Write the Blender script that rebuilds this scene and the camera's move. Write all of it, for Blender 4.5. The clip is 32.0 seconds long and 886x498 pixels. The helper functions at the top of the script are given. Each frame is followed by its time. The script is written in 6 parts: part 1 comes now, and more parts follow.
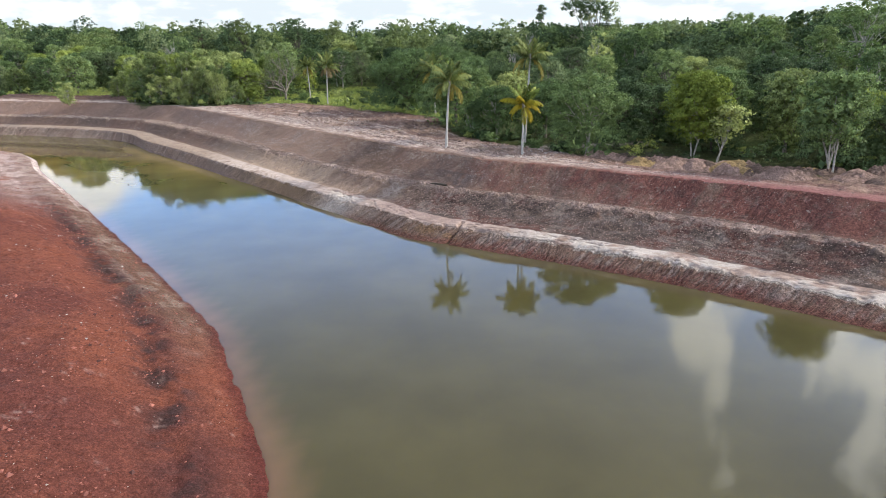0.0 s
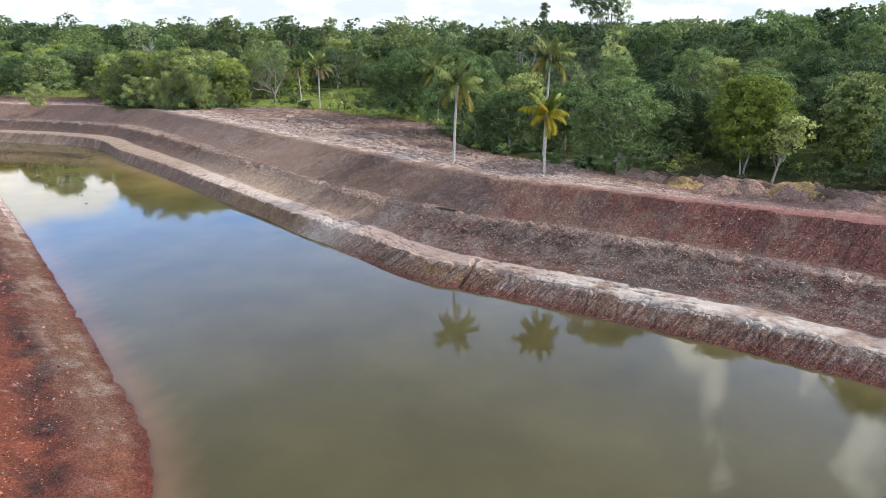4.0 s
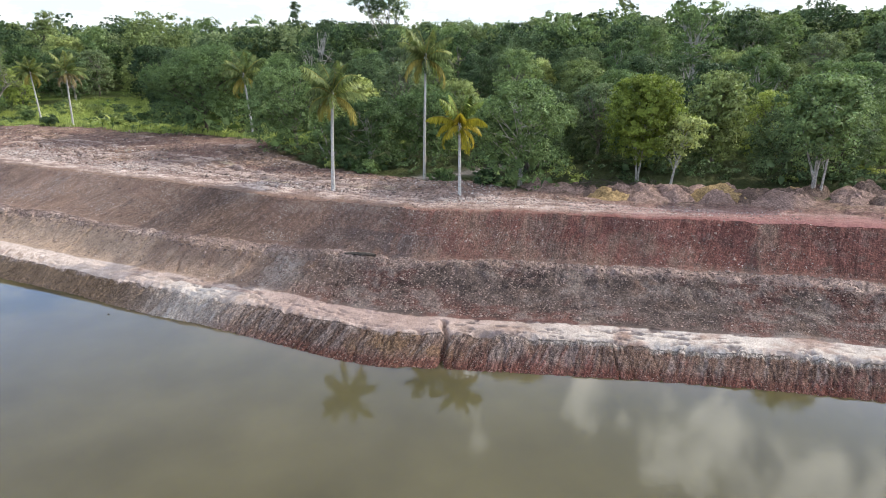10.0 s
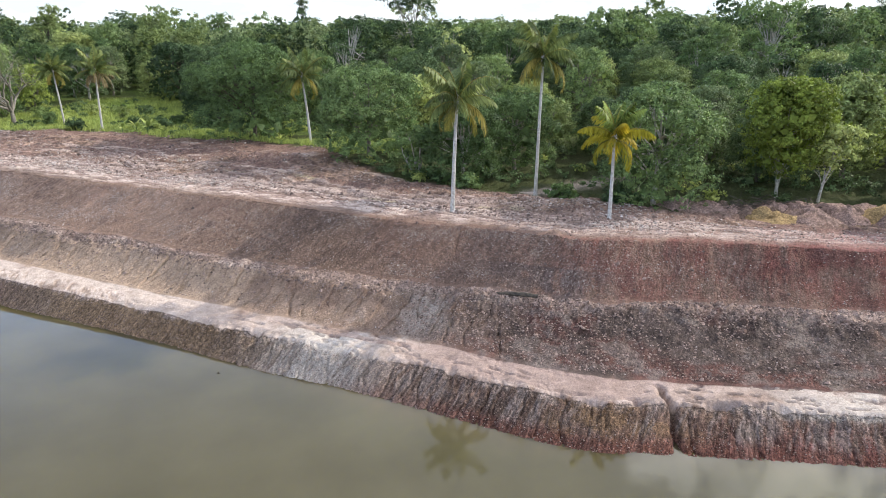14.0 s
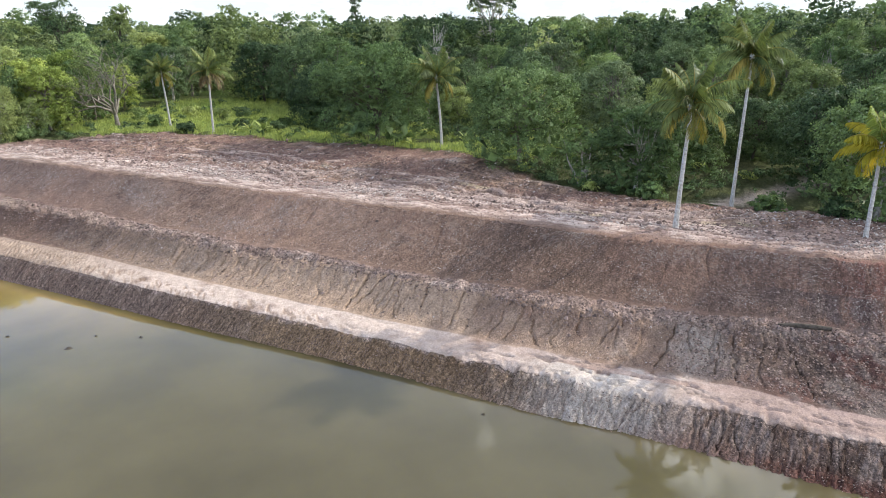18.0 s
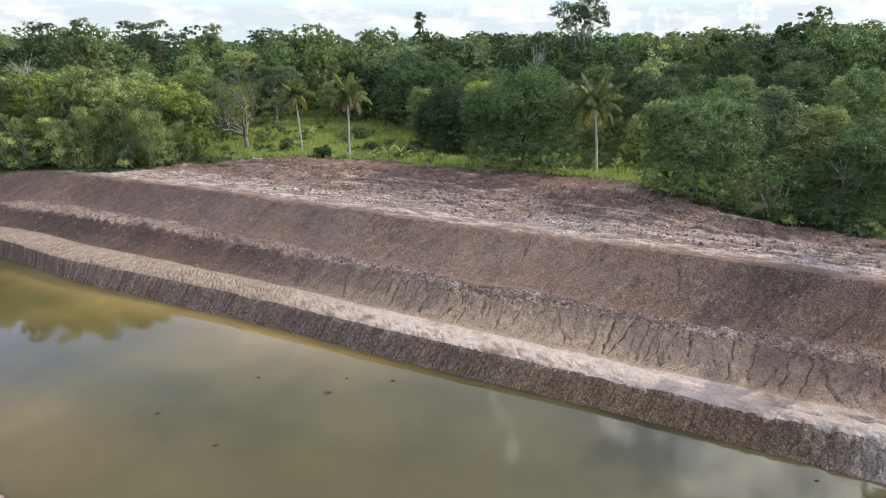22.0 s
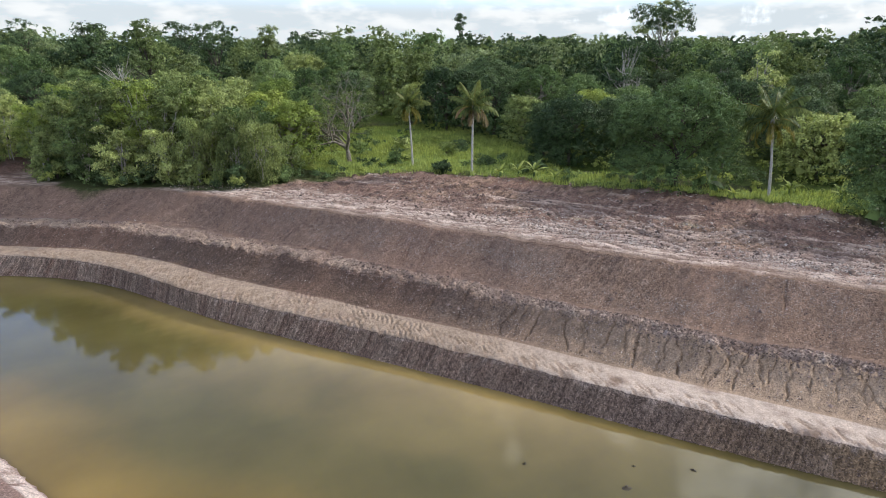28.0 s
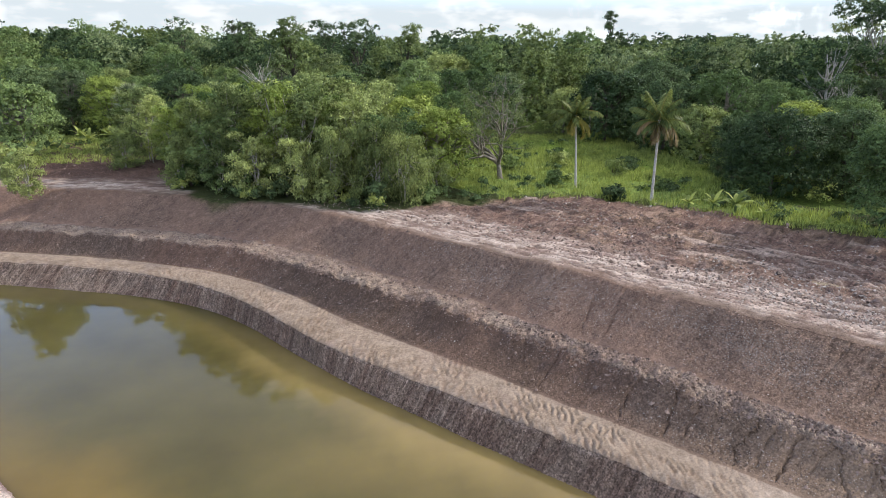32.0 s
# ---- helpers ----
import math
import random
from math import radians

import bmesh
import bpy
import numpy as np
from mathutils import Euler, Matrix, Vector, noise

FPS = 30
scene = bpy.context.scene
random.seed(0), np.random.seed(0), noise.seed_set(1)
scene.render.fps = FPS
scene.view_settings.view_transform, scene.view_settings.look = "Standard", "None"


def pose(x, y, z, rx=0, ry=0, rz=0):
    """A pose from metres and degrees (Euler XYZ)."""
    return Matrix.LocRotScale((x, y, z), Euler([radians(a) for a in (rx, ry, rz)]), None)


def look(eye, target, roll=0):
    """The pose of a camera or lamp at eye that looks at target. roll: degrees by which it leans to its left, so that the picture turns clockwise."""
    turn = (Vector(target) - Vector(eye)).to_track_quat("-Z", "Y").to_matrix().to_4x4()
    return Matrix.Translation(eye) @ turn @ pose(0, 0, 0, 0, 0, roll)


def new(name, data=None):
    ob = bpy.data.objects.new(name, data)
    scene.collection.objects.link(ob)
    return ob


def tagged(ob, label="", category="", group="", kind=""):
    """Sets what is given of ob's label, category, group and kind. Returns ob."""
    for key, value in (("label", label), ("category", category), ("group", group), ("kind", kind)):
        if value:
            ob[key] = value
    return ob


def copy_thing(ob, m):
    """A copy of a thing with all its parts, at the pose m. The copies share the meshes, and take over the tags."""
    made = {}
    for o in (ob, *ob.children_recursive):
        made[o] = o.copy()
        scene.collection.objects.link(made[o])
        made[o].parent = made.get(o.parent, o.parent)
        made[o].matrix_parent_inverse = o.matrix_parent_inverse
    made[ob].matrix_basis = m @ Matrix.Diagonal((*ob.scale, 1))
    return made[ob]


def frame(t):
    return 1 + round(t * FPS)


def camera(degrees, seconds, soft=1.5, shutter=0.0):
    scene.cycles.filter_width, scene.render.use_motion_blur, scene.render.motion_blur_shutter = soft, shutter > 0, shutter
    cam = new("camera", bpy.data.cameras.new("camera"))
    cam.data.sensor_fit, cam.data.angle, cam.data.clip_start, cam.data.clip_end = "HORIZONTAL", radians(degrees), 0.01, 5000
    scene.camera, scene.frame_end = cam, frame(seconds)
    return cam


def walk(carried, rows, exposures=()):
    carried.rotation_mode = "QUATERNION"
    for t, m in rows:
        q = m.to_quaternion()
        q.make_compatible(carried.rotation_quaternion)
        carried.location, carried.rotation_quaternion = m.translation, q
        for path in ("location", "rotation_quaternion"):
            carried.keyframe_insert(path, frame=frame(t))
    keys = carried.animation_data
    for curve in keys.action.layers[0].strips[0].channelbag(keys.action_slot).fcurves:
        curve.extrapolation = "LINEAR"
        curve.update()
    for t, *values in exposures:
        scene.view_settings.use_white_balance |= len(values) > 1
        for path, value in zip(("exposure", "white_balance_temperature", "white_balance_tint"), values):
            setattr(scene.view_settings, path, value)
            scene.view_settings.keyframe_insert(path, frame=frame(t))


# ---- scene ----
cam = camera(69.5, 32.0, soft=0.7)
ROWS = [
    (0.0, -0.43, 0.00, 15.80, 73.06, 0.13, -0.04),
    (0.5, -0.41, 1.79, 15.79, 73.08, 0.11, -0.05),
    (1.0, -0.40, 3.57, 15.80, 73.10, 0.09, -0.04),
    (1.5, -0.39, 5.32, 15.82, 73.11, 0.08, -0.05),
    (2.0, -0.31, 6.94, 15.88, 73.10, 0.08, -0.04),
    (2.5, -0.29, 8.03, 15.88, 73.08, 0.05, -0.04),
    (3.0, -0.45, 9.01, 15.90, 73.06, 0.03, -0.03),
    (3.5, -0.82, 9.99, 15.89, 73.02, 0.01, -0.03),
    (5.5, -3.60, 14.30, 15.89, 72.94, -0.03, -2.93),
    (6.0, -4.54, 15.48, 15.88, 72.93, -0.02, -4.46),
    (6.5, -5.50, 16.67, 15.86, 72.95, 0.00, -6.13),
    (7.0, -6.47, 17.92, 15.80, 72.99, 0.02, -7.88),
    (7.5, -7.43, 19.18, 15.74, 73.04, 0.04, -10.09),
    (8.0, -8.38, 20.44, 15.69, 73.06, 0.05, -12.63),
    (8.5, -9.31, 21.73, 15.64, 73.09, 0.07, -15.32),
    (9.0, -10.24, 23.05, 15.64, 73.13, 0.07, -18.03),
    (9.5, -11.17, 24.34, 15.62, 73.18, 0.05, -20.76),
    (10.0, -12.08, 25.63, 15.58, 73.21, 0.04, -23.65),
    (10.5, -13.02, 26.98, 15.53, 73.23, -0.01, -24.83),
    (11.0, -13.87, 28.36, 15.50, 73.22, -0.05, -24.85),
    (11.5, -14.71, 29.76, 15.51, 73.20, -0.11, -24.86),
    (12.0, -15.49, 31.17, 15.49, 73.19, -0.16, -24.87),
    (12.5, -16.20, 32.56, 15.50, 73.18, -0.20, -24.89),
    (13.0, -16.91, 34.04, 15.50, 73.15, -0.22, -24.89),
    (13.5, -17.60, 35.53, 15.54, 73.12, -0.21, -24.88),
    (14.0, -18.38, 36.93, 15.56, 73.09, -0.17, -24.85),
    (14.5, -19.32, 38.21, 15.55, 73.09, -0.18, -24.85),
    (16.5, -23.93, 42.59, 15.68, 72.96, -0.09, -24.61),
    (17.0, -25.26, 43.61, 15.69, 72.94, -0.07, -24.26),
    (17.5, -26.62, 44.59, 15.69, 72.93, -0.06, -23.80),
    (18.0, -28.02, 45.59, 15.65, 72.95, 0.03, -22.97),
    (18.5, -29.41, 46.56, 15.56, 72.99, 0.08, -21.66),
    (19.0, -30.77, 47.49, 15.48, 73.02, 0.19, -20.74),
    (19.5, -32.14, 48.37, 15.65, 73.08, 0.26, -20.61),
    (20.0, -33.53, 49.18, 15.94, 73.22, 0.29, -20.54),
    (20.5, -34.95, 49.91, 16.23, 73.37, 0.29, -20.48),
    (21.0, -36.45, 50.56, 16.56, 73.53, 0.27, -20.44),
    (21.5, -37.97, 51.20, 16.87, 73.70, 0.23, -20.39),
    (22.0, -39.56, 51.82, 17.20, 73.86, 0.19, -20.37),
    (22.5, -41.15, 52.46, 17.52, 74.00, 0.15, -20.35),
    (23.0, -42.77, 53.11, 17.80, 74.11, 0.09, -20.34),
    (23.5, -44.36, 53.81, 17.75, 74.19, 0.03, -20.32),
    (24.0, -45.93, 54.52, 17.74, 74.19, 0.02, -20.27),
    (24.5, -47.44, 55.29, 17.74, 74.19, -0.04, -20.24),
    (25.0, -48.62, 56.18, 17.70, 74.19, -0.06, -20.22),
    (25.5, -49.44, 57.22, 17.75, 74.14, -0.05, -20.17),
    (27.5, -50.66, 62.10, 17.91, 73.98, -0.10, -20.13),
    (28.0, -50.56, 63.45, 17.95, 73.94, -0.11, -20.14),
    (28.5, -50.39, 64.85, 18.00, 73.89, -0.13, -20.15),
    (29.0, -50.16, 66.28, 18.08, 73.84, -0.18, -20.14),
    (29.5, -50.01, 67.74, 18.14, 73.82, -0.23, -20.11),
    (30.0, -49.99, 69.21, 18.21, 73.78, -0.29, -18.98),
    (30.5, -50.08, 70.70, 18.23, 73.78, -0.37, -16.57),
    (31.0, -50.25, 72.18, 18.28, 73.77, -0.47, -13.99),
    (31.5, -50.54, 73.68, 18.30, 73.80, -0.62, -11.41),
    (32.0, -50.84, 75.17, 18.29, 73.81, -0.67, -8.80),
]
walk(cam, [(t, pose(x, y, z, rx, ry, rz)) for t, x, y, z, rx, ry, rz in ROWS], [(0.0, -0.12), (8.0, 0.02), (13.0, 0.11), (18.0, 0.1), (21.0, -0.08), (24.0, -0.44), (32.0, -0.28)])

SUN = Vector((0.845, 0.085, 0.53)).normalized()
world = bpy.data.worlds.new("sky")
scene.world = world
world.use_nodes = True


def noise_tex(n, l, vector, scale, detail, rough):
    t = n.new("ShaderNodeTexNoise")
    t.inputs["Scale"].default_value, t.inputs["Detail"].default_value, t.inputs["Roughness"].default_value = scale, detail, rough
    l.new(vector, t.inputs["Vector"])
    return t.outputs["Fac"]


# clouds mirrored in the pond: azimuth east of north, elevation, radius in degrees, weight
CLOUDS = [(-33.0, 8.0, 4.5, 0.7), (-28.0, 8.5, 3.5, 0.6), (-40.0, 10.0, 6.0, 0.55), (23.5, 20.5, 4.0, 0.4), (24.5, 25.0, 3.0, 0.36), (25.5, 28.5, 1.7, 0.46), (26.3, 31.0, 1.5, 0.46), (27.0, 33.6, 1.4, 0.42), (34.0, 20.0, 5.0, 0.36), (36.0, 26.0, 4.0, 0.28), (38.5, 30.0, 3.2, 0.33), (46.0, 32.0, 5.0, 0.32), (54.0, 31.5, 6.0, 0.36), (65.0, 33.0, 7.0, 0.34), (48.0, 21.0, 6.0, 0.3)]
SKY, CLOUD, HAZE = (0.162, 0.19, 0.238), (2.25, 2.3, 2.38, 1), (1.06, 1.18, 1.27, 1)


def sky_nodes(tree):
    n, l = tree.nodes, tree.links
    n.clear()

    def sums(op, a, b, clamp=False):
        m = n.new("ShaderNodeMath")
        m.operation, m.use_clamp = op, clamp
        for k, v in enumerate((a, b)):
            if isinstance(v, (int, float)):
                m.inputs[k].default_value = v
            else:
                l.new(v, m.inputs[k])
        return m.outputs[0]

    def step(v, lo, hi, a=0.0, b=1.0):
        m = n.new("ShaderNodeMapRange")
        m.interpolation_type = "SMOOTHSTEP"
        for k, x in zip(("From Min", "From Max", "To Min", "To Max"), (lo, hi, a, b)):
            m.inputs[k].default_value = x
        l.new(v, m.inputs["Value"])
        return m.outputs[0]

    def mixed(fac, a, b):
        m = n.new("ShaderNodeMix")
        m.data_type = "RGBA"
        l.new(fac, m.inputs[0])
        for k, v in ((6, a), (7, b)):
            if isinstance(v, tuple):
                m.inputs[k].default_value = v
            else:
                l.new(v, m.inputs[k])
        return m.outputs[2]

    out = n.new("ShaderNodeOutputWorld")
    bg = n.new("ShaderNodeBackground")
    sky = n.new("ShaderNodeTexSky")
    sky.sky_type, sky.sun_disc = "NISHITA", False
    sky.sun_elevation, sky.sun_rotation = math.asin(SUN.z), math.atan2(SUN.x, SUN.y)
    sky.air_density, sky.dust_density, sky.ozone_density = 1.0, 0.1, 3.0
    way = n.new("ShaderNodeTexCoord").outputs["Generated"]
    sep = n.new("ShaderNodeSeparateXYZ")
    l.new(way, sep.inputs[0])
    up = sums("MAXIMUM", sep.outputs["Z"], 0.0)
    # the cloud deck, seen flat from below
    comb = n.new("ShaderNodeCombineXYZ")
    deck = n.new("ShaderNodeVectorMath")
    deck.operation = "DIVIDE"
    low = sums("ADD", up, 0.12)
    for k in range(3):
        l.new(low, comb.inputs[k])
    l.new(way, deck.inputs[0])
    l.new(comb.outputs[0], deck.inputs[1])
    cover = step(up, 0.62, 0.85, 0.06, 0.14)
    cover = sums("ADD", cover, step(sep.outputs["Y"], 0.1, -0.4, 0.0, 0.3))
    for az, el, wide, weight in CLOUDS:
        a, e = radians(az), radians(el)
        far = n.new("ShaderNodeVectorMath")
        far.operation = "DISTANCE"
        far.inputs[1].default_value = (math.sin(a) * math.cos(e), math.cos(a) * math.cos(e), math.sin(e))
        l.new(way, far.inputs[0])
        cover = sums("ADD", cover, step(far.outputs["Value"], radians(wide * 1.5), radians(wide * 0.2), 0.0, weight))
    coarse = noise_tex(n, l, deck.outputs[0], 1.7, 6, 0.6)
    tall = n.new("ShaderNodeMapping")
    tall.inputs["Scale"].default_value = (1.0, 1.0, 0.55)
    l.new(way, tall.inputs["Vector"])
    wisps = noise_tex(n, l, tall.outputs[0], 16.0, 8, 0.62)
    ragged = sums("ADD", sums("MULTIPLY", coarse, 0.6), sums("MULTIPLY", wisps, 1.4))
    fac = step(sums("ADD", sums("MINIMUM", cover, 0.85), sums("SUBTRACT", ragged, 1.0)), 0.12, 0.6)
    scale = n.new("ShaderNodeVectorMath")
    scale.operation = "MULTIPLY"
    scale.inputs[1].default_value = SKY
    glow = n.new("ShaderNodeVectorMath")
    glow.operation = "SCALE"
    l.new(sky.outputs[0], glow.inputs[0])
    l.new(step(up, 0.62, 0.28, 0.6, 2.6), glow.inputs["Scale"])
    l.new(glow.outputs[0], scale.inputs[0])
    # a pale band of haze and small clouds over the horizon
    puffs = n.new("ShaderNodeMapping")
    puffs.inputs["Scale"].default_value = (1.0, 1.0, 3.4)
    l.new(way, puffs.inputs["Vector"])
    bank = step(noise_tex(n, l, puffs.outputs[0], 11.0, 6, 0.6), 0.46, 0.64)
    band = mixed(bank, HAZE, (1.42, 1.47, 1.5, 1))
    clear = mixed(step(up, 0.07, 0.14), band, scale.outputs[0])
    # a thin veil from the north eastwards
    veil = sums("MULTIPLY", step(sep.outputs["X"], -0.8, 0.2, 0.24, 0.3), step(up, 0.12, 0.4))
    fac = sums("MAXIMUM", fac, sums("MULTIPLY", veil, sums("ADD", coarse, 0.5)))
    # clouds glare towards the sun
    far = n.new("ShaderNodeVectorMath")
    far.operation = "DISTANCE"
    far.inputs[1].default_value = SUN
    l.new(way, far.inputs[0])
    glare = n.new("ShaderNodeVectorMath")
    glare.operation = "SCALE"
    glare.inputs[0].default_value = CLOUD[:3]
    l.new(step(far.outputs["Value"], 1.3, 0.5, 1.0, 2.1), glare.inputs["Scale"])
    l.new(mixed(fac, clear, glare.outputs[0]), bg.inputs[0])
    bg.inputs[1].default_value = 0.85
    l.new(bg.outputs[0], out.inputs[0])


sky_nodes(world.node_tree)
sun = new("sun", bpy.data.lights.new("sun", "SUN"))
sun.data.energy, sun.data.angle, sun.data.color = 5.0, radians(0.6), (1.0, 0.915, 0.785)
sun.matrix_world = look(SUN * 100, (0, 0, 0))

# ---- materials ----


def material(name):
    m = bpy.data.materials.new(name)
    m.use_nodes = True
    n = m.node_tree.nodes
    return m, n, m.node_tree.links, n["Principled BSDF"]


def multiply(n, l, a, b):
    m = n.new("ShaderNodeMix")
    m.data_type, m.blend_type = "RGBA", "MULTIPLY"
    m.inputs[0].default_value = 1
    l.new(a, m.inputs[6])
    l.new(b, m.inputs[7])
    return m.outputs[2]


def tones(n, l, fac, lo, hi, dark, light):
    r = n.new("ShaderNodeValToRGB")
    e = r.color_ramp.elements
    e[0].position, e[1].position = lo, hi
    e[0].color, e[1].color = (dark, dark, dark, 1), (light, light, light, 1)
    l.new(fac, r.inputs[0])
    return r.outputs[0]


def earth_material(name, grain=2.2, rough=0.95, bump=0.6, rilled=False):
    """Soil: the colour of its layers, with clods and grit in it, and runnels where water ran down."""
    m, n, l, p = material(name)
    col = n.new("ShaderNodeVertexColor")
    col.layer_name = "soil"
    where = n.new("ShaderNodeNewGeometry").outputs["Position"]
    big = noise_tex(n, l, where, grain, 8, 0.72)
    fine = noise_tex(n, l, where, grain * 5, 4, 0.75)
    stoniness = n.new("ShaderNodeMapRange")
    stoniness.inputs["From Min"].default_value, stoniness.inputs["From Max"].default_value, stoniness.inputs["To Min"].default_value = 0.1, 0.5, 0.3
    l.new(col.outputs["Alpha"], stoniness.inputs["Value"])
    c = multiply(n, l, col.outputs["Color"], tones(n, l, big, 0.33, 0.68, 0.86, 1.14))
    gritty = n.new("ShaderNodeMix")
    gritty.data_type = "RGBA"
    gritty.inputs[6].default_value = (1, 1, 1, 1)
    l.new(stoniness.outputs[0], gritty.inputs[0])
    l.new(tones(n, l, fine, 0.34, 0.68, 0.68, 1.32), gritty.inputs[7])
    c = multiply(n, l, c, gritty.outputs[2])
    for size, dark, light in ((6.0, 0.82, 1.2), (13.0, 0.64, 1.42)):
        cell = n.new("ShaderNodeTexVoronoi")
        cell.inputs["Scale"].default_value = size * grain / 2.2
        l.new(where, cell.inputs["Vector"])
        grey = n.new("ShaderNodeRGBToBW")
        l.new(cell.outputs["Color"], grey.inputs[0])
        stony = n.new("ShaderNodeMix")
        stony.data_type = "RGBA"
        stony.inputs[6].default_value = (1, 1, 1, 1)
        l.new(col.outputs["Alpha"], stony.inputs[0])
        l.new(tones(n, l, grey.outputs[0], 0.2, 0.8, dark, light), stony.inputs[7])
        c = multiply(n, l, c, stony.outputs[2])
        lump = cell.outputs["Distance"]
    high = n.new("ShaderNodeMath")
    high.operation = "MULTIPLY_ADD"
    high.inputs[1].default_value = 0.35
    l.new(fine, high.inputs[0])
    l.new(big, high.inputs[2])
    crumb = n.new("ShaderNodeMath")
    crumb.operation = "MULTIPLY_ADD"
    crumb.inputs[1].default_value = -0.22
    l.new(lump, crumb.inputs[0])
    l.new(high.outputs[0], crumb.inputs[2])
    top = crumb.outputs[0]
    if rilled:
        uv = n.new("ShaderNodeUVMap")
        uv.uv_map = "lie"
        run = n.new("ShaderNodeMapping")
        run.inputs["Scale"].default_value = (6.0, 0.5, 1.0)
        l.new(uv.outputs[0], run.inputs["Vector"])
        rill = noise_tex(n, l, run.outputs[0], 1.0, 5, 0.68)
        part_of = n.new("ShaderNodeMapRange")
        part_of.inputs["From Min"].default_value, part_of.inputs["From Max"].default_value = 0.62, 1.0
        l.new(col.outputs["Alpha"], part_of.inputs["Value"])
        steep = part_of.outputs[0]
        # runnel shading multiplied into the colour, darkest in the hollows of the bump
        shade = tones(n, l, rill, 0.38, 0.62, 0.6, 1.14)
        one = n.new("ShaderNodeMix")
        one.data_type = "RGBA"
        one.inputs[6].default_value = (1, 1, 1, 1)
        l.new(steep, one.inputs[0])
        l.new(shade, one.inputs[7])
        c = multiply(n, l, c, one.outputs[2])
        deep = n.new("ShaderNodeMath")
        deep.operation = "MULTIPLY"
        l.new(rill, deep.inputs[0])
        l.new(steep, deep.inputs[1])
        both = n.new("ShaderNodeMath")
        both.operation = "MULTIPLY_ADD"
        both.inputs[1].default_value = 1.1
        l.new(deep.outputs[0], both.inputs[0])
        l.new(top, both.inputs[2])
        top = both.outputs[0]
    l.new(c, p.inputs["Base Color"])
    p.inputs["Roughness"].default_value = rough
    p.inputs["Specular IOR Level"].default_value = 0.12
    bm = n.new("ShaderNodeBump")
    bm.inputs["Strength"].default_value, bm.inputs["Distance"].default_value = bump, 0.3
    l.new(top, bm.inputs["Height"])
    force = n.new("ShaderNodeMath")
    force.operation = "MULTIPLY"
    force.inputs[1].default_value = bump
    l.new(stoniness.outputs[0], force.inputs[0])
    l.new(force.outputs[0], bm.inputs["Strength"])
    l.new(bm.outputs[0], p.inputs["Normal"])
    return m


def leaf_material(name, dark, light, glow=0.35, rough=0.55):
    """Leaves: each leaf and each tree a little different, some light passing through."""
    m, n, l, p = material(name)
    geo = n.new("ShaderNodeNewGeometry")
    info = n.new("ShaderNodeObjectInfo")
    mix = n.new("ShaderNodeMix")
    mix.data_type = "RGBA"
    mix.inputs[6].default_value, mix.inputs[7].default_value = (*(0.55 * v for v in dark), 1), (*(1.04 * v for v in light), 1)
    patch = tones(n, l, noise_tex(n, l, geo.outputs["Position"], 0.9, 3, 0.6), 0.36, 0.64, 0.0, 1.0)
    vary = n.new("ShaderNodeMath")
    vary.operation = "MULTIPLY_ADD"
    vary.inputs[1].default_value = 0.5
    half = n.new("ShaderNodeMath")
    half.operation = "MULTIPLY"
    half.inputs[1].default_value = 0.5
    l.new(patch, half.inputs[0])
    l.new(geo.outputs["Random Per Island"], vary.inputs[0])
    l.new(half.outputs[0], vary.inputs[2])
    l.new(vary.outputs[0], mix.inputs[0])
    hsv = n.new("ShaderNodeHueSaturation")
    span = n.new("ShaderNodeMapRange")
    span.inputs["To Min"].default_value, span.inputs["To Max"].default_value = 0.6, 1.4
    l.new(info.outputs["Random"], span.inputs["Value"])
    l.new(span.outputs[0], hsv.inputs["Value"])
    hue = n.new("ShaderNodeMapRange")
    hue.inputs["To Min"].default_value, hue.inputs["To Max"].default_value = 0.518, 0.484
    l.new(info.outputs["Random"], hue.inputs["Value"])
    l.new(hue.outputs[0], hsv.inputs["Hue"])
    l.new(mix.outputs[2], hsv.inputs["Color"])
    l.new(hsv.outputs[0], p.inputs["Base Color"])
    p.inputs["Roughness"].default_value = rough
    p.inputs["Specular IOR Level"].default_value = 0.08
    tr = n.new("ShaderNodeBsdfTranslucent")
    bright = n.new("ShaderNodeMix")
    bright.data_type, bright.blend_type = "RGBA", "MULTIPLY"
    bright.inputs[0].default_value, bright.inputs[7].default_value = 1.0, (1.15, 1.2, 0.85, 1)
    l.new(hsv.outputs[0], bright.inputs[6])
    l.new(bright.outputs[2], tr.inputs["Color"])
    ms = n.new("ShaderNodeMixShader")
    ms.inputs[0].default_value = 0.75 * glow
    l.new(p.outputs[0], ms.inputs[1])
    l.new(tr.outputs[0], ms.inputs[2])
    l.new(ms.outputs[0], n["Material Output"].inputs["Surface"])
    return m


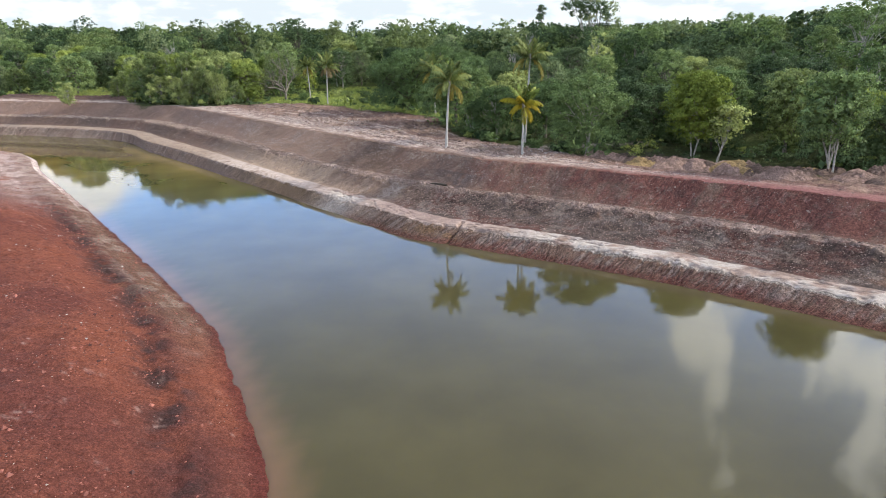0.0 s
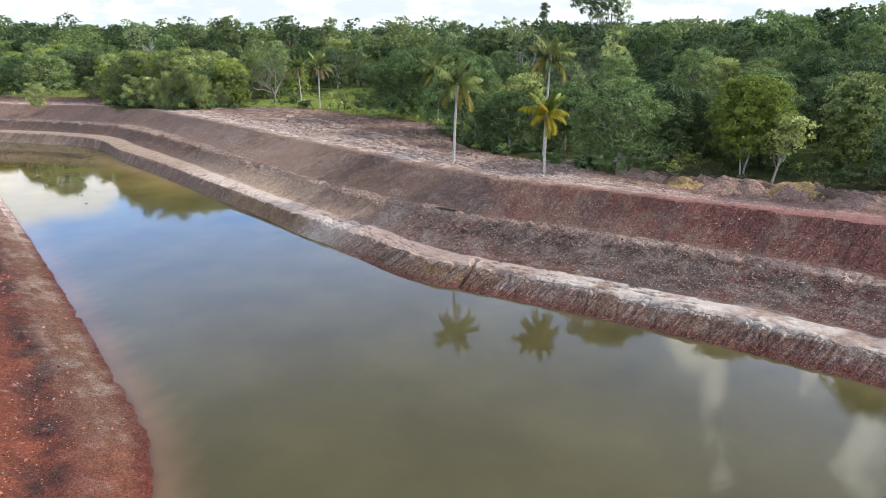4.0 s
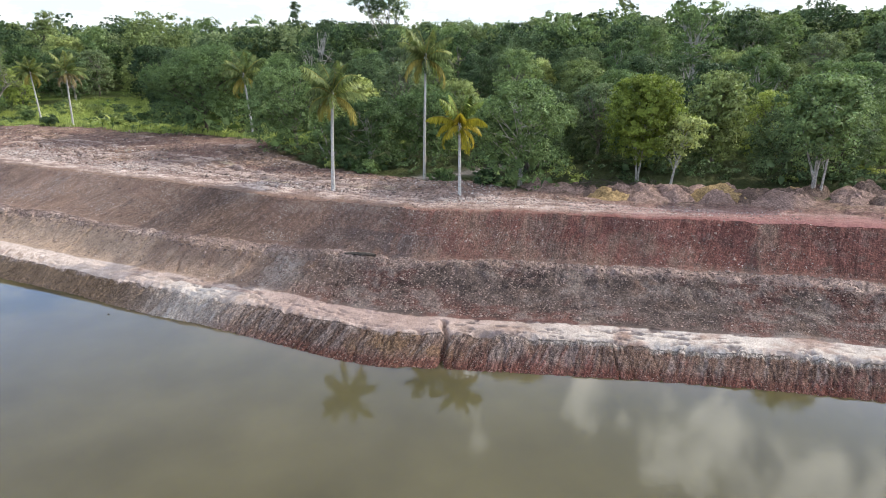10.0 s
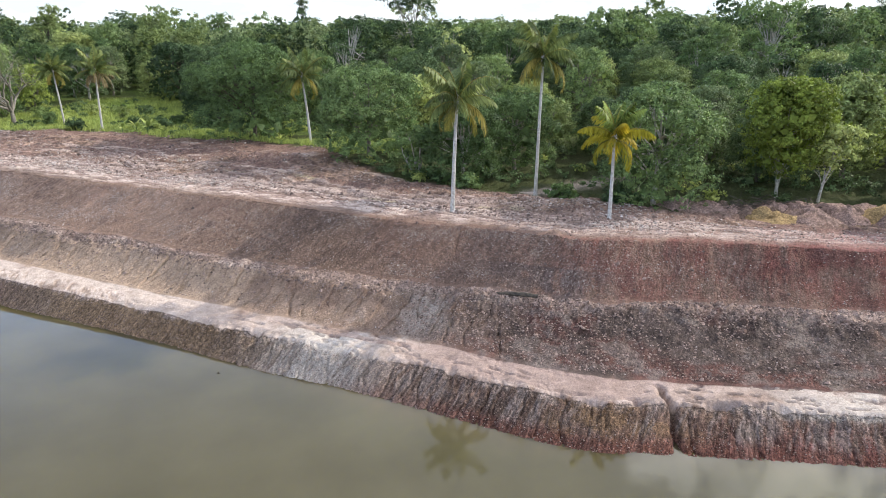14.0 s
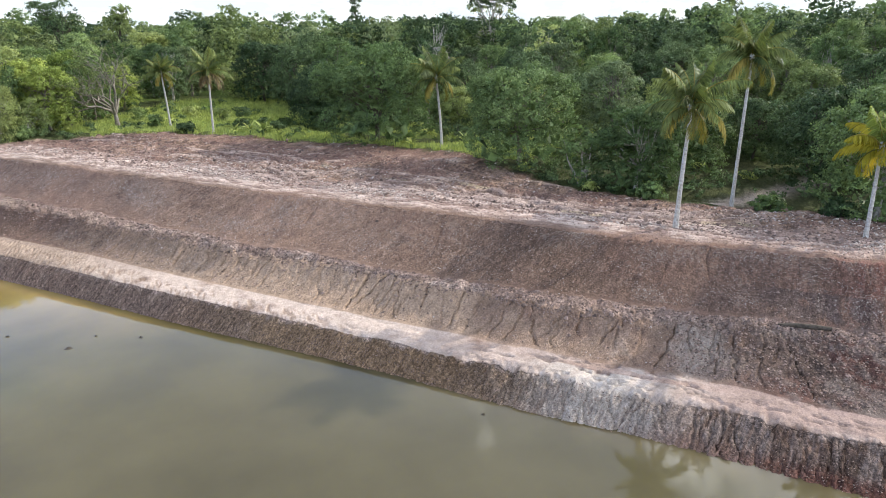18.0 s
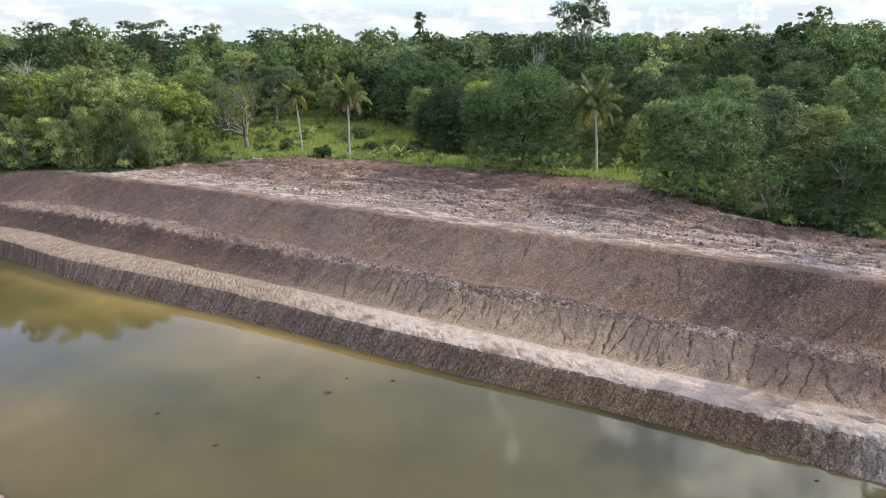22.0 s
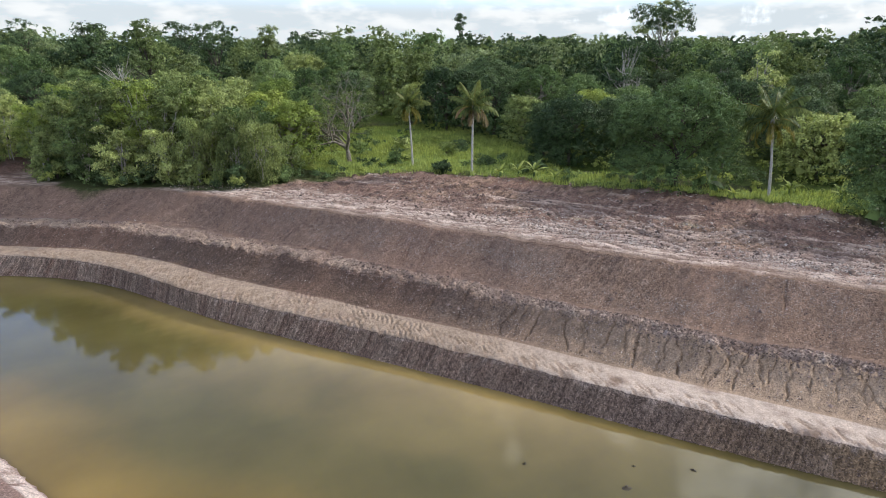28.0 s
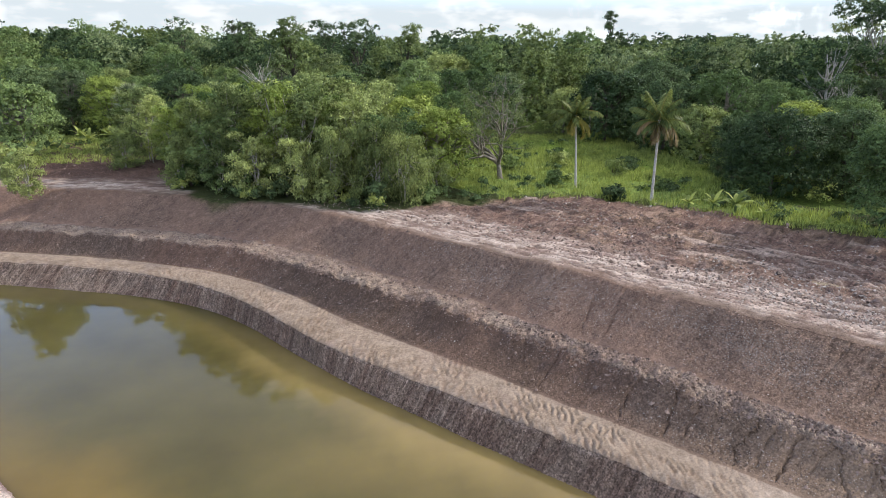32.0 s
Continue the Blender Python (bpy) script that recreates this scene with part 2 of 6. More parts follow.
def bark_material(name, dark, light, scale=6.0):
    m, n, l, p = material(name)
    geo = n.new("ShaderNodeNewGeometry")
    tex = n.new("ShaderNodeTexNoise")
    tex.inputs["Scale"].default_value, tex.inputs["Detail"].default_value = scale, 6
    l.new(geo.outputs["Position"], tex.inputs["Vector"])
    ramp = n.new("ShaderNodeValToRGB")
    ramp.color_ramp.elements[0].position, ramp.color_ramp.elements[1].position = 0.35, 0.65
    ramp.color_ramp.elements[0].color, ramp.color_ramp.elements[1].color = (*dark, 1), (*light, 1)
    l.new(tex.outputs["Fac"], ramp.inputs[0])
    l.new(ramp.outputs[0], p.inputs["Base Color"])
    p.inputs["Roughness"].default_value = 0.9
    bm = n.new("ShaderNodeBump")
    bm.inputs["Strength"].default_value, bm.inputs["Distance"].default_value = 0.5, 0.03
    l.new(tex.outputs["Fac"], bm.inputs["Height"])
    l.new(bm.outputs[0], p.inputs["Normal"])
    return m


def water_material():
    """Muddy pond water: a glossy skin over silt in suspension."""
    m, n, l, p = material("pond_water")
    col = n.new("ShaderNodeVertexColor")
    col.layer_name = "silt"
    geo = n.new("ShaderNodeNewGeometry")
    cloudy = n.new("ShaderNodeTexNoise")
    cloudy.inputs["Scale"].default_value, cloudy.inputs["Detail"].default_value = 0.16, 5
    l.new(geo.outputs["Position"], cloudy.inputs["Vector"])
    ramp = n.new("ShaderNodeValToRGB")
    ramp.color_ramp.elements[0].position, ramp.color_ramp.elements[1].position = 0.3, 0.7
    ramp.color_ramp.elements[0].color, ramp.color_ramp.elements[1].color = (0.8, 0.8, 0.8, 1), (1.15, 1.15, 1.15, 1)
    l.new(cloudy.outputs["Fac"], ramp.inputs[0])
    a = n.new("ShaderNodeMix")
    a.data_type, a.blend_type = "RGBA", "MULTIPLY"
    a.inputs[0].default_value = 1
    l.new(col.outputs["Color"], a.inputs[6])
    l.new(ramp.outputs[0], a.inputs[7])
    l.new(a.outputs[2], p.inputs["Base Color"])
    p.inputs["Roughness"].default_value = 0.016
    p.subsurface_method = "BURLEY"
    p.inputs["Subsurface Weight"].default_value = 1.0
    p.inputs["Subsurface Radius"].default_value = (1.0, 1.0, 0.6)
    p.inputs["Subsurface Scale"].default_value = 1.5
    p.inputs["IOR"].default_value = 1.34
    wave = n.new("ShaderNodeTexNoise")
    wave.inputs["Scale"].default_value, wave.inputs["Detail"].default_value = 2.6, 6
    l.new(geo.outputs["Position"], wave.inputs["Vector"])
    bm = n.new("ShaderNodeBump")
    bm.inputs["Strength"].default_value, bm.inputs["Distance"].default_value = 0.042, 0.05
    l.new(wave.outputs["Fac"], bm.inputs["Height"])
    l.new(bm.outputs[0], p.inputs["Normal"])
    return m


EARTH = earth_material("earth", bump=0.9, rilled=True)
TURF = earth_material("turf_and_litter", 1.4, 0.95, 0.5)
HEAP = earth_material("spoil", 3.0, 0.95, 0.9)
WATER = water_material()
LEAF_DARK = leaf_material("dark_leaf", (0.024, 0.046, 0.022), (0.155, 0.222, 0.098), 0.22)
# pale greyish leaf for the wood further back, distance haze put into its colour
LEAF_HAZY = leaf_material("hazed_leaf", (0.05, 0.08, 0.042), (0.25, 0.315, 0.148), 0.28)
LEAF_MID = leaf_material("green_leaf", (0.044, 0.077, 0.034), (0.246, 0.340, 0.130), 0.3)
LEAF_DEEP = leaf_material("deep_green_leaf", (0.036, 0.066, 0.028), (0.19, 0.275, 0.105), 0.28)
LEAF_LIGHT = leaf_material("yellow_green_leaf", (0.102, 0.139, 0.035), (0.357, 0.443, 0.114), 0.34)
LEAF_LIME = leaf_material("lime_green_leaf", (0.11, 0.145, 0.028), (0.4, 0.47, 0.095), 0.34)
LEAF_GREY = leaf_material("grey_green_leaf", (0.084, 0.113, 0.038), (0.4, 0.47, 0.18), 0.32)
LEAF_WILLOW = leaf_material("willow_leaf", (0.06, 0.082, 0.03), (0.37, 0.43, 0.155), 0.28)
LEAF_PALM = leaf_material("palm_leaf", (0.06, 0.088, 0.036), (0.25, 0.3, 0.1), 0.34, 0.5)
LEAF_FAN = leaf_material("fan_palm_leaf", (0.09, 0.12, 0.06), (0.36, 0.4, 0.22), 0.25, 0.4)
LEAF_GOLD = leaf_material("yellow_palm_leaf", (0.3, 0.27, 0.03), (0.55, 0.45, 0.05), 0.35, 0.45)
LEAF_YELLOW = leaf_material("yellowing_frond", (0.17, 0.17, 0.04), (0.34, 0.29, 0.07), 0.3)
LEAF_DRY = leaf_material("dry_frond", (0.14, 0.1, 0.055), (0.3, 0.23, 0.12), 0.2)
GRASS = leaf_material("grass_blade", (0.17, 0.225, 0.068), (0.41, 0.47, 0.15), 0.44)
BARK = bark_material("grey_bark", (0.1, 0.085, 0.065), (0.26, 0.23, 0.19))
BARK_PALE = bark_material("pale_bark", (0.22, 0.2, 0.17), (0.46, 0.43, 0.38))
BARK_DARK = bark_material("dark_bark", (0.035, 0.028, 0.02), (0.1, 0.08, 0.06))
BARK_PALM = bark_material("palm_bark", (0.3, 0.28, 0.25), (0.52, 0.5, 0.46), 9)

# ---- the lie of the land ----
rng = np.random.default_rng(7)
LATTICE = rng.random((256, 256)).astype(np.float32)


def grain2(x, y):
    """Smooth noise over the plane, 0 to 1, one lump a unit."""
    x, y = np.asarray(x, float), np.asarray(y, float)
    i, j = np.floor(x).astype(int), np.floor(y).astype(int)
    u, v = x - i, y - j
    u, v = u * u * (3 - 2 * u), v * v * (3 - 2 * v)
    i0, i1, j0, j1 = i & 255, (i + 1) & 255, j & 255, (j + 1) & 255
    return (LATTICE[i0, j0] * (1 - u) + LATTICE[i1, j0] * u) * (1 - v) + (LATTICE[i0, j1] * (1 - u) + LATTICE[i1, j1] * u) * v


def lumps(x, y, octaves=4, fall=0.5):
    """Noise about 0, -1 to 1, with finer lumps on coarse ones."""
    out, a, s, f = 0.0, 1.0, 0.0, 1.0
    for k in range(octaves):
        c, d = math.cos(0.5 + 1.1 * k), math.sin(0.5 + 1.1 * k)
        out = out + a * (grain2((x * c - y * d) * f + 17.3 * k, (x * d + y * c) * f + 5.1 * k) * 2 - 1)
        s += a
        a *= fall
        f *= 2.03
    return out / s * 1.25


def spline(knots, step, broad=1.5):
    """Points along a smooth line through the knots, evenly spaced."""
    k = np.array(knots, float)
    out = []
    for i in range(len(k) - 1):
        p0, p1, p2, p3 = k[max(i - 1, 0)], k[i], k[i + 1], k[min(i + 2, len(k) - 1)]
        u = np.linspace(0, 1, 60, endpoint=False)[:, None]
        out.append(0.5 * (2 * p1 + (p2 - p0) * u + (2 * p0 - 5 * p1 + 4 * p2 - p3) * u ** 2 + (3 * p1 - p0 - 3 * p2 + p3) * u ** 3))
    d = np.vstack(out + [k[-1:]])
    run = np.r_[0, np.cumsum(np.linalg.norm(np.diff(d, axis=0), axis=1))]
    s = np.arange(0, run[-1], step)
    pts = np.c_[np.interp(s, run, d[:, 0]), np.interp(s, run, d[:, 1])]
    w = max(1, int(broad / step))
    tan = np.empty_like(pts)
    for i in range(len(pts)):
        tan[i] = pts[min(i + w, len(pts) - 1)] - pts[max(i - w, 0)]
    tan /= np.linalg.norm(tan, axis=1)[:, None]
    return s, pts, tan


# the two shores at the water's edge
FAR = [(62, 2), (44, 18), (25.5, 34.5), (17, 41.8), (8, 48), (0, 53), (-4, 55.3), (-9, 61), (-15, 68.6), (-22, 77), (-30, 86), (-38, 95.2), (-46, 104), (-53, 111.5), (-59, 119.5), (-65, 125), (-74, 129.5), (-90, 134), (-110, 137), (-135, 138)]
NEAR = [(-2, -40), (-4, -20), (-5, 0), (-6, 14), (-7, 20.3), (-9.5, 26), (-12, 31), (-14.3, 35.5), (-20, 43), (-25, 49.5), (-30.5, 56.5), (-38, 66), (-48, 78.5), (-57, 89.5), (-61, 95.3), (-66, 102), (-74, 108), (-90, 112), (-120, 114)]

# the far bank's terraces: distance behind the water's edge, along the shore
ALONG = [0, 62, 80, 93, 102, 112, 126, 142, 158, 170, 182, 250]
EDGES = [
    [2.4, 2.4, 2.4, 2.4, 1.5, 1.3, 1.2, 1.2, 0.9, 1.1, 1.2, 1.2],
    [4.0, 4.0, 3.9, 4.3, 3.3, 3.0, 3.2, 3.6, 4.0, 3.8, 3.0, 2.8],
    [8.6, 8.7, 9.0, 8.0, 5.7, 6.0, 5.7, 6.3, 6.8, 5.8, 4.8, 4.8],
    [9.5, 9.7, 9.8, 8.8, 7.2, 6.9, 6.8, 7.6, 8.8, 7.7, 6.7, 6.5],
    [12.9, 13.0, 13.1, 12.7, 11.9, 12.0, 11.8, 11.6, 12.0, 11.3, 10.6, 10.6],
]
RISE_AT = [0, 71, 112, 155, 250]
RISES = [[1.15, 1.15, 1.2, 1.6, 1.6], [1.3, 1.3, 1.4, 1.8, 1.8], [2.8, 2.8, 2.9, 3.4, 3.4], [2.95, 2.95, 3.05, 3.6, 3.6], [5.4, 5.4, 5.5, 6.0, 6.0]]

# the edge between bare earth and growth behind the bank
VERGE = [(60, 34), (42, 54), (30, 62), (20, 67), (15, 70.5), (12, 78), (8, 80), (5, 84), (1, 89), (-1, 97), (-1.5, 103), (-7, 112), (-16, 120), (-23, 127), (-31, 131.5), (-38, 130.5), (-45, 129), (-52, 130), (-57, 133), (-66, 138.5), (-72, 152), (-82, 158), (-110, 160), (-140, 160)]
LEVELS = [(30, 69, 4.3), (12, 84, 4.3), (20, 76, 4.2), (0, 76, 5.6), (8, 69, 5.5), (-2, 108, 6.0), (-28, 139, 6.4), (-34, 143, 6.2), (-66, 148, 6.8), (42, 56, 4.6), (-40, 116, 6.0), (-70, 136, 6.1), (-20, 100, 5.8), (10, 110, 5.8), (60, 40, 5.0), (-100, 150, 6.6)]
F_S, F_P, F_T = spline(FAR, 1.0)
N_S, N_P, N_T = spline(NEAR, 1.0)
V_S, V_P, V_T = spline(VERGE, 1.0)


def beside(x, y, pts, tan):
    """How far a place lies to the right of a line, and how far along it."""
    x, y = np.asarray(x, float).ravel(), np.asarray(y, float).ravel()
    off, at = np.empty(len(x)), np.empty(len(x))
    for a in range(0, len(x), 4000):
        dx, dy = x[a:a + 4000, None] - pts[None, :, 0], y[a:a + 4000, None] - pts[None, :, 1]
        d2 = dx * dx + dy * dy
        k = d2.argmin(1)
        r = np.arange(len(k))
        side = dx[r, k] * tan[k, 1] - dy[r, k] * tan[k, 0]
        off[a:a + 4000] = np.sign(side) * np.sqrt(d2[r, k])
        at[a:a + 4000] = k
    return off, at


def land(x, y):
    """Height of the open ground behind the far bank."""
    x, y = np.asarray(x, float), np.asarray(y, float)
    top = bot = 0
    for a, b, h in LEVELS:
        w = 1 / ((x - a) ** 2 + (y - b) ** 2 + 40) ** 2
        top, bot = top + w * h, bot + w
    off, _ = beside(x, y, V_P, V_T)
    off = off.reshape(x.shape)
    hill = 0.05 * np.clip(off - 22, 0, 150) + 2.0 * lumps(x / 90, y / 90, 2) * np.clip((off - 30) / 80, 0, 1)
    hill = hill + 0.04 * np.clip(x - 5, 0, 90) * np.clip((off - 12) / 45, 0, 1) + 0.04 * np.clip(-x - 10, 0, 80) * np.clip((off - 45) / 60, 0, 1)
    return top / bot + hill


def mesh_of(name, verts, faces, mat, smooth=True):
    me = bpy.data.meshes.new(name)
    verts = np.asarray(verts, np.float32)
    faces = np.asarray(faces, np.int32)
    k = faces.shape[1]
    me.vertices.add(len(verts))
    me.vertices.foreach_set("co", verts.ravel())
    me.loops.add(faces.size)
    me.loops.foreach_set("vertex_index", faces.ravel())
    me.polygons.add(len(faces))
    me.polygons.foreach_set("loop_start", np.arange(0, faces.size, k, dtype=np.int32))
    me.polygons.foreach_set("use_smooth", np.full(len(faces), smooth))
    me.update(calc_edges=True)
    me.materials.append(mat)
    return me


def grid_faces(rows, cols):
    i, j = np.meshgrid(np.arange(rows - 1), np.arange(cols - 1), indexing="ij")
    a = (i * cols + j).ravel()
    return np.c_[a, a + 1, a + cols + 1, a + cols]


def paint(me, layer, rgb, alpha=None):
    at = me.color_attributes.new(layer, "FLOAT_COLOR", "POINT")
    at.data.foreach_set("color", np.c_[rgb, np.ones(len(rgb)) if alpha is None else alpha].astype(np.float32).ravel())


def lay(me, u, v):
    """Metres along and up the slope, for the runnels."""
    idx = np.empty(len(me.loops), np.int32)
    me.loops.foreach_get("vertex_index", idx)
    me.uv_layers.new(name="lie").data.foreach_set("uv", np.c_[u.ravel()[idx], v.ravel()[idx]].astype(np.float32).ravel())


def blend(a, b, w):
    w = np.clip(w, 0, 1)[..., None]
    return np.asarray(a) * (1 - w) + np.asarray(b) * w


def ease(a, b, v):
    u = np.clip((v - a) / (b - a), 0, 1)
    return u * u * (3 - 2 * u)


GLADE = [(-36, 130), (-41, 138), (-37, 152), (-27, 174), (-8, 178), (-7, 150), (-12, 128), (-4, 112), (7, 109), (9, 101), (-3, 99), (-3, 104), (-18, 118)]
TRACK = [(-92, 140), (-71, 139), (-72, 150), (-78, 178), (-96, 184), (-99, 156)]
SURFACE = {}


def inside(x, y, poly):
    x, y = np.asarray(x, float), np.asarray(y, float)
    hit = np.zeros(x.shape, bool)
    for (a, b), (c, d) in zip(poly, poly[1:] + poly[:1]):
        hit ^= ((b > y) != (d > y)) & (x < (c - a) * (y - b) / (d - b + 1e-9) + a)
    return hit


def within_glade(x, y):
    return (inside(x + 1.5 * lumps(x / 4, y / 4, 3), y + 1.5 * lumps(x / 4 + 9, y / 4, 3), GLADE)) * 1.0


# ---- the far bank ----
# ruts: from and to along the shore, how far behind the lip at both ends, and how they bow
RUTS = [(94, 121, 3.2, 5.5, 1.2), (122, 136, 9.5, 3.2, -0.6), (127, 139, 4.5, 10.5, 0.8), (90, 104, 10.5, 5.0, -1.0)]
POOLS = [(95.5, 4.6, 0.9), (93.0, 5.6, 0.7), (104.0, 4.2, 0.7), (113.0, 9.0, 0.8), (128.5, 10.0, 0.6), (119.5, 7.5, 0.6), (136.0, 8.0, 0.5)]
def far_bank():
    fs, fp, ft = spline(FAR, 0.1, 11)
    s = np.r_[np.arange(0, 30, 0.4), np.arange(30, 58, 0.16), np.arange(58, 84, 0.07), np.arange(84, 150, 0.055), np.arange(150, 180, 0.09), np.arange(180, 222, 0.2)]
    p = np.c_[np.interp(s, fs, fp[:, 0]), np.interp(s, fs, fp[:, 1])]
    t = np.c_[np.interp(s, fs, ft[:, 0]), np.interp(s, fs, ft[:, 1])]
    right = np.c_[t[:, 1], -t[:, 0]]
    e = np.array([np.interp(s, ALONG, row) for row in EDGES])
    h = np.array([np.interp(s, RISE_AT, row) for row in RISES])
    wob = [lumps(s / 3.1 + 40 * k, s * 0 + 9 * k, 4) for k in range(6)]
    for k, amp in enumerate((0.25, 0.3, 0.5, 0.45, 0.3)):
        calm = 1 - 0.6 * ease(98, 112, s) * (k < 2)
        e[k] += amp * wob[k] * calm
        h[k] += (0.1, 0.08, 0.22, 0.12, 0.1)[k] * lumps(s / 2.2 + 30 * k, s * 0 + 4.4 * k, 4) * calm
    z0 = np.zeros_like(s)
    # where the water meets the lowest slope
    brim = np.interp(s, [0, 69, 79, 85, 91, 97, 100, 104, 108, 116, 121, 128, 136, 148, 155, 160, 172, 177, 181, 186], [0.1, 0.17, -0.1, 0.0, 0.2, 0.2, -0.2, -0.25, -0.1, -0.2, -0.2, -0.08, 0.0, -0.02, 0.2, 0.58, 0.62, 0.3, -0.05, -0.5])
    wet = 0.5 / (h[0] + 0.5)
    lines = [(z0 - 14, z0 - 3), ((brim - wet * e[0]) / (1 - wet), z0 - 0.5), (e[0], h[0]), (e[1], h[1]), (e[2], h[2]), (e[3], h[3]), (e[4], h[4]), (e[4] + 5, None), (e[4] + 17, None), (e[4] + 32, None)]
    parts = (4, 26, 24, 34, 14, 44, 40, 60, 16)
    O, U = [], []
    for k, cnt in enumerate(parts):
        u = np.arange(cnt + (k == len(parts) - 1)) / cnt
        for a in u:
            O.append(lines[k][0] * (1 - a) + lines[k + 1][0] * a)
            U.append(k + a)
    O, U = np.array(O).T, np.array(U)
    X, Y = p[:, :1] + right[:, :1] * O, p[:, 1:] + right[:, 1:] * O
    S = np.repeat(s[:, None], O.shape[1], 1)
    UU = np.repeat(U[None, :], len(s), 0)
    Z = np.empty_like(O)
    back = land(X[:, U >= 6], Y[:, U >= 6])
    for i in range(6):
        m = (U >= i) & (U < i + 1)
        f = U[m] - i
        a, b = lines[i][1], lines[i + 1][1]
        if i in (1, 3, 5):
            g = f + (0.0, 0.05, 0.0, 0.13, 0.0, 0.05)[i] * np.sin(np.pi * f) * -1.0
        else:
            g = f
        Z[:, m] = a[:, None] * (1 - g) + b[:, None] * g
    m = U >= 6
    w = ease(6.0, 7.6, U[m])[None, :]
    Z[:, m] = h[4][:, None] * (1 - w) + back * w
    # worn corners
    for _ in range(3):
        soft = Z.copy()
        soft[:, 2:-2] = (Z[:, :-4] + Z[:, 1:-3] + Z[:, 2:-2] + Z[:, 3:-1] + Z[:, 4:]) / 5
        Z = np.where((np.abs(U - 2) < 0.3) | (np.abs(U - 3) < 0.15) | (np.abs(U - 4) < 0.25) | (np.abs(U - 6) < 0.12), soft, Z)
    # relief
    low, mid, high = (UU > 0.9) & (UU < 2), (UU >= 3) & (UU < 4), (UU >= 5) & (UU < 6)
    slope = low | mid | high
    fr = UU - np.floor(UU)
    hump = np.where(slope, np.sin(np.pi * np.clip(fr, 0, 1)) ** 0.5, 0)
    skew = S + 0.35 * O + 0.25 * lumps(S / 1.6, O / 1.2, 2)
    rills = np.exp(-((grain2(skew / 0.34, O / 6 + 3) * 2 - 1) / 0.2) ** 2) + 0.6 * np.exp(-((grain2(skew / 0.2 + 40, O / 4) * 2 - 1) / 0.25) ** 2)
    rough = lumps(S / 0.7, O / 0.7, 5, 0.7)
    chalk = np.exp(-((S - 98.5) / 3.6) ** 2) * low
    dz = hump * (np.where(low, 0.035, np.where(mid, 0.012, 0.02)) * (0.3 - rills) * (0.4 + grain2(S / 5, O / 5)) + np.where(mid, 0.03 + 0.075 * ease(100, 90, S), 0.045) * (1 - 0.8 * chalk) * rough)
    lipfray = np.exp(-((UU - 4.0) / 0.35) ** 2) + (0.6 - 0.45 * ease(100, 112, S)) * np.exp(-((UU - 2.0) / 0.25) ** 2) + 0.5 * np.exp(-((UU - 6.0) / 0.12) ** 2)
    dz += 0.2 * lipfray * rough
    ribs = np.abs(np.sin(np.pi * (S - 1.1 * O) / 0.42 + 4.5 * lumps(S / 2.0, O / 1.0, 4, 0.65))) * 2 - 1.2
    pits = ease(0.12, 0.42, lumps(S / 0.75 + 77, O / 0.2, 3, 0.6)) * ease(-0.5, 0.1, lumps(S / 5, O / 2 + 5, 2))
    dash = ease(0.12, 0.4, lumps((S - 1.1 * O) / 0.15, (S + 0.7 * O) / 0.7, 2)) * ease(108, 118, S) * ease(2.75, 2.35, UU + 0.25 * lumps(S / 1.4, O, 3))
    dz += np.where((UU >= 2) & (UU < 3), (0.03 + 0.05 * ease(126, 140, S) * ease(172, 162, S)) * ribs * ease(130, 142, S) * ease(-0.25, 0.3, lumps(S / 1.3, O / 0.7, 3)) + (0.022 - 0.012 * ease(104, 116, S)) * rough - (0.15 - 0.1 * ease(98, 108, S)) * pits * ease(132, 118, S) - 0.045 * dash, 0)
    dz += np.where((UU >= 4) & (UU < 5), 0.22 * rough, 0)
    dz += np.where((UU > 1.75) & (UU < 2.25), -(0.16 - 0.1 * ease(100, 114, S)) * ease(0.0, 0.5, lumps(skew / 0.55 + 19, O / 2.5, 3)) * ease(0.3, 0.0, np.abs(UU - 1.97)), 0)
    # erosion cracks down the slopes
    crack = np.zeros_like(Z)
    r = np.random.default_rng(3)
    for k, a, b, gap, deep in ((3, 90, 140, 0.8, 0.3), (1, 60, 94, 1.8, 0.26), (1, 58, 178, 0.26, 0.13), (1, 94, 104, 0.55, 0.22), (5, 50, 90, 0.4, 0.07), (5, 95, 165, 4.0, 0.16), (3, 142, 200, 4.0, 0.15), (1, 110, 190, 3.0, 0.12)):
        c = a
        while c < b:
            lean, wid, dep = r.normal(0, 0.35), r.uniform(0.022, 0.05), deep * r.uniform(0.3, 0.95)
            near = np.abs(s - c) < 3
            sub = (U >= k) & (U < k + 1)
            ix = np.ix_(near, sub)
            f = U[sub][None, :] - k
            path = c + lean * (f - 0.5) * 2 + 0.3 * lumps(f * 5 + c, f * 0 + c, 4, 0.65)
            reach = ease(0.0, 0.25, f) * ease(0, 0.08, 1.02 - f) if r.random() < 0.6 else ease(r.uniform(0, 0.4), 0.7, f)
            crack[ix] = np.maximum(crack[ix], dep * reach * np.exp(-((s[near][:, None] - path) / wid) ** 2))
            c += gap * r.uniform(0.35, 1.7)
    cx = 80.8
    f = np.clip(UU - 1, 0, 2.4)
    crack = np.maximum(crack, 0.5 * np.exp(-((S - cx - 0.25 * lumps(f * 3, f * 0, 3) - 0.7 * np.clip(f - 1, 0, 2)) / 0.14) ** 2) * ((UU > 1.05) & (UU < 2.8)))
    dz -= crack
    # wheel tracks along the top, torn earth behind
    topside = UU >= 6
    d = O - e[4][:, None]
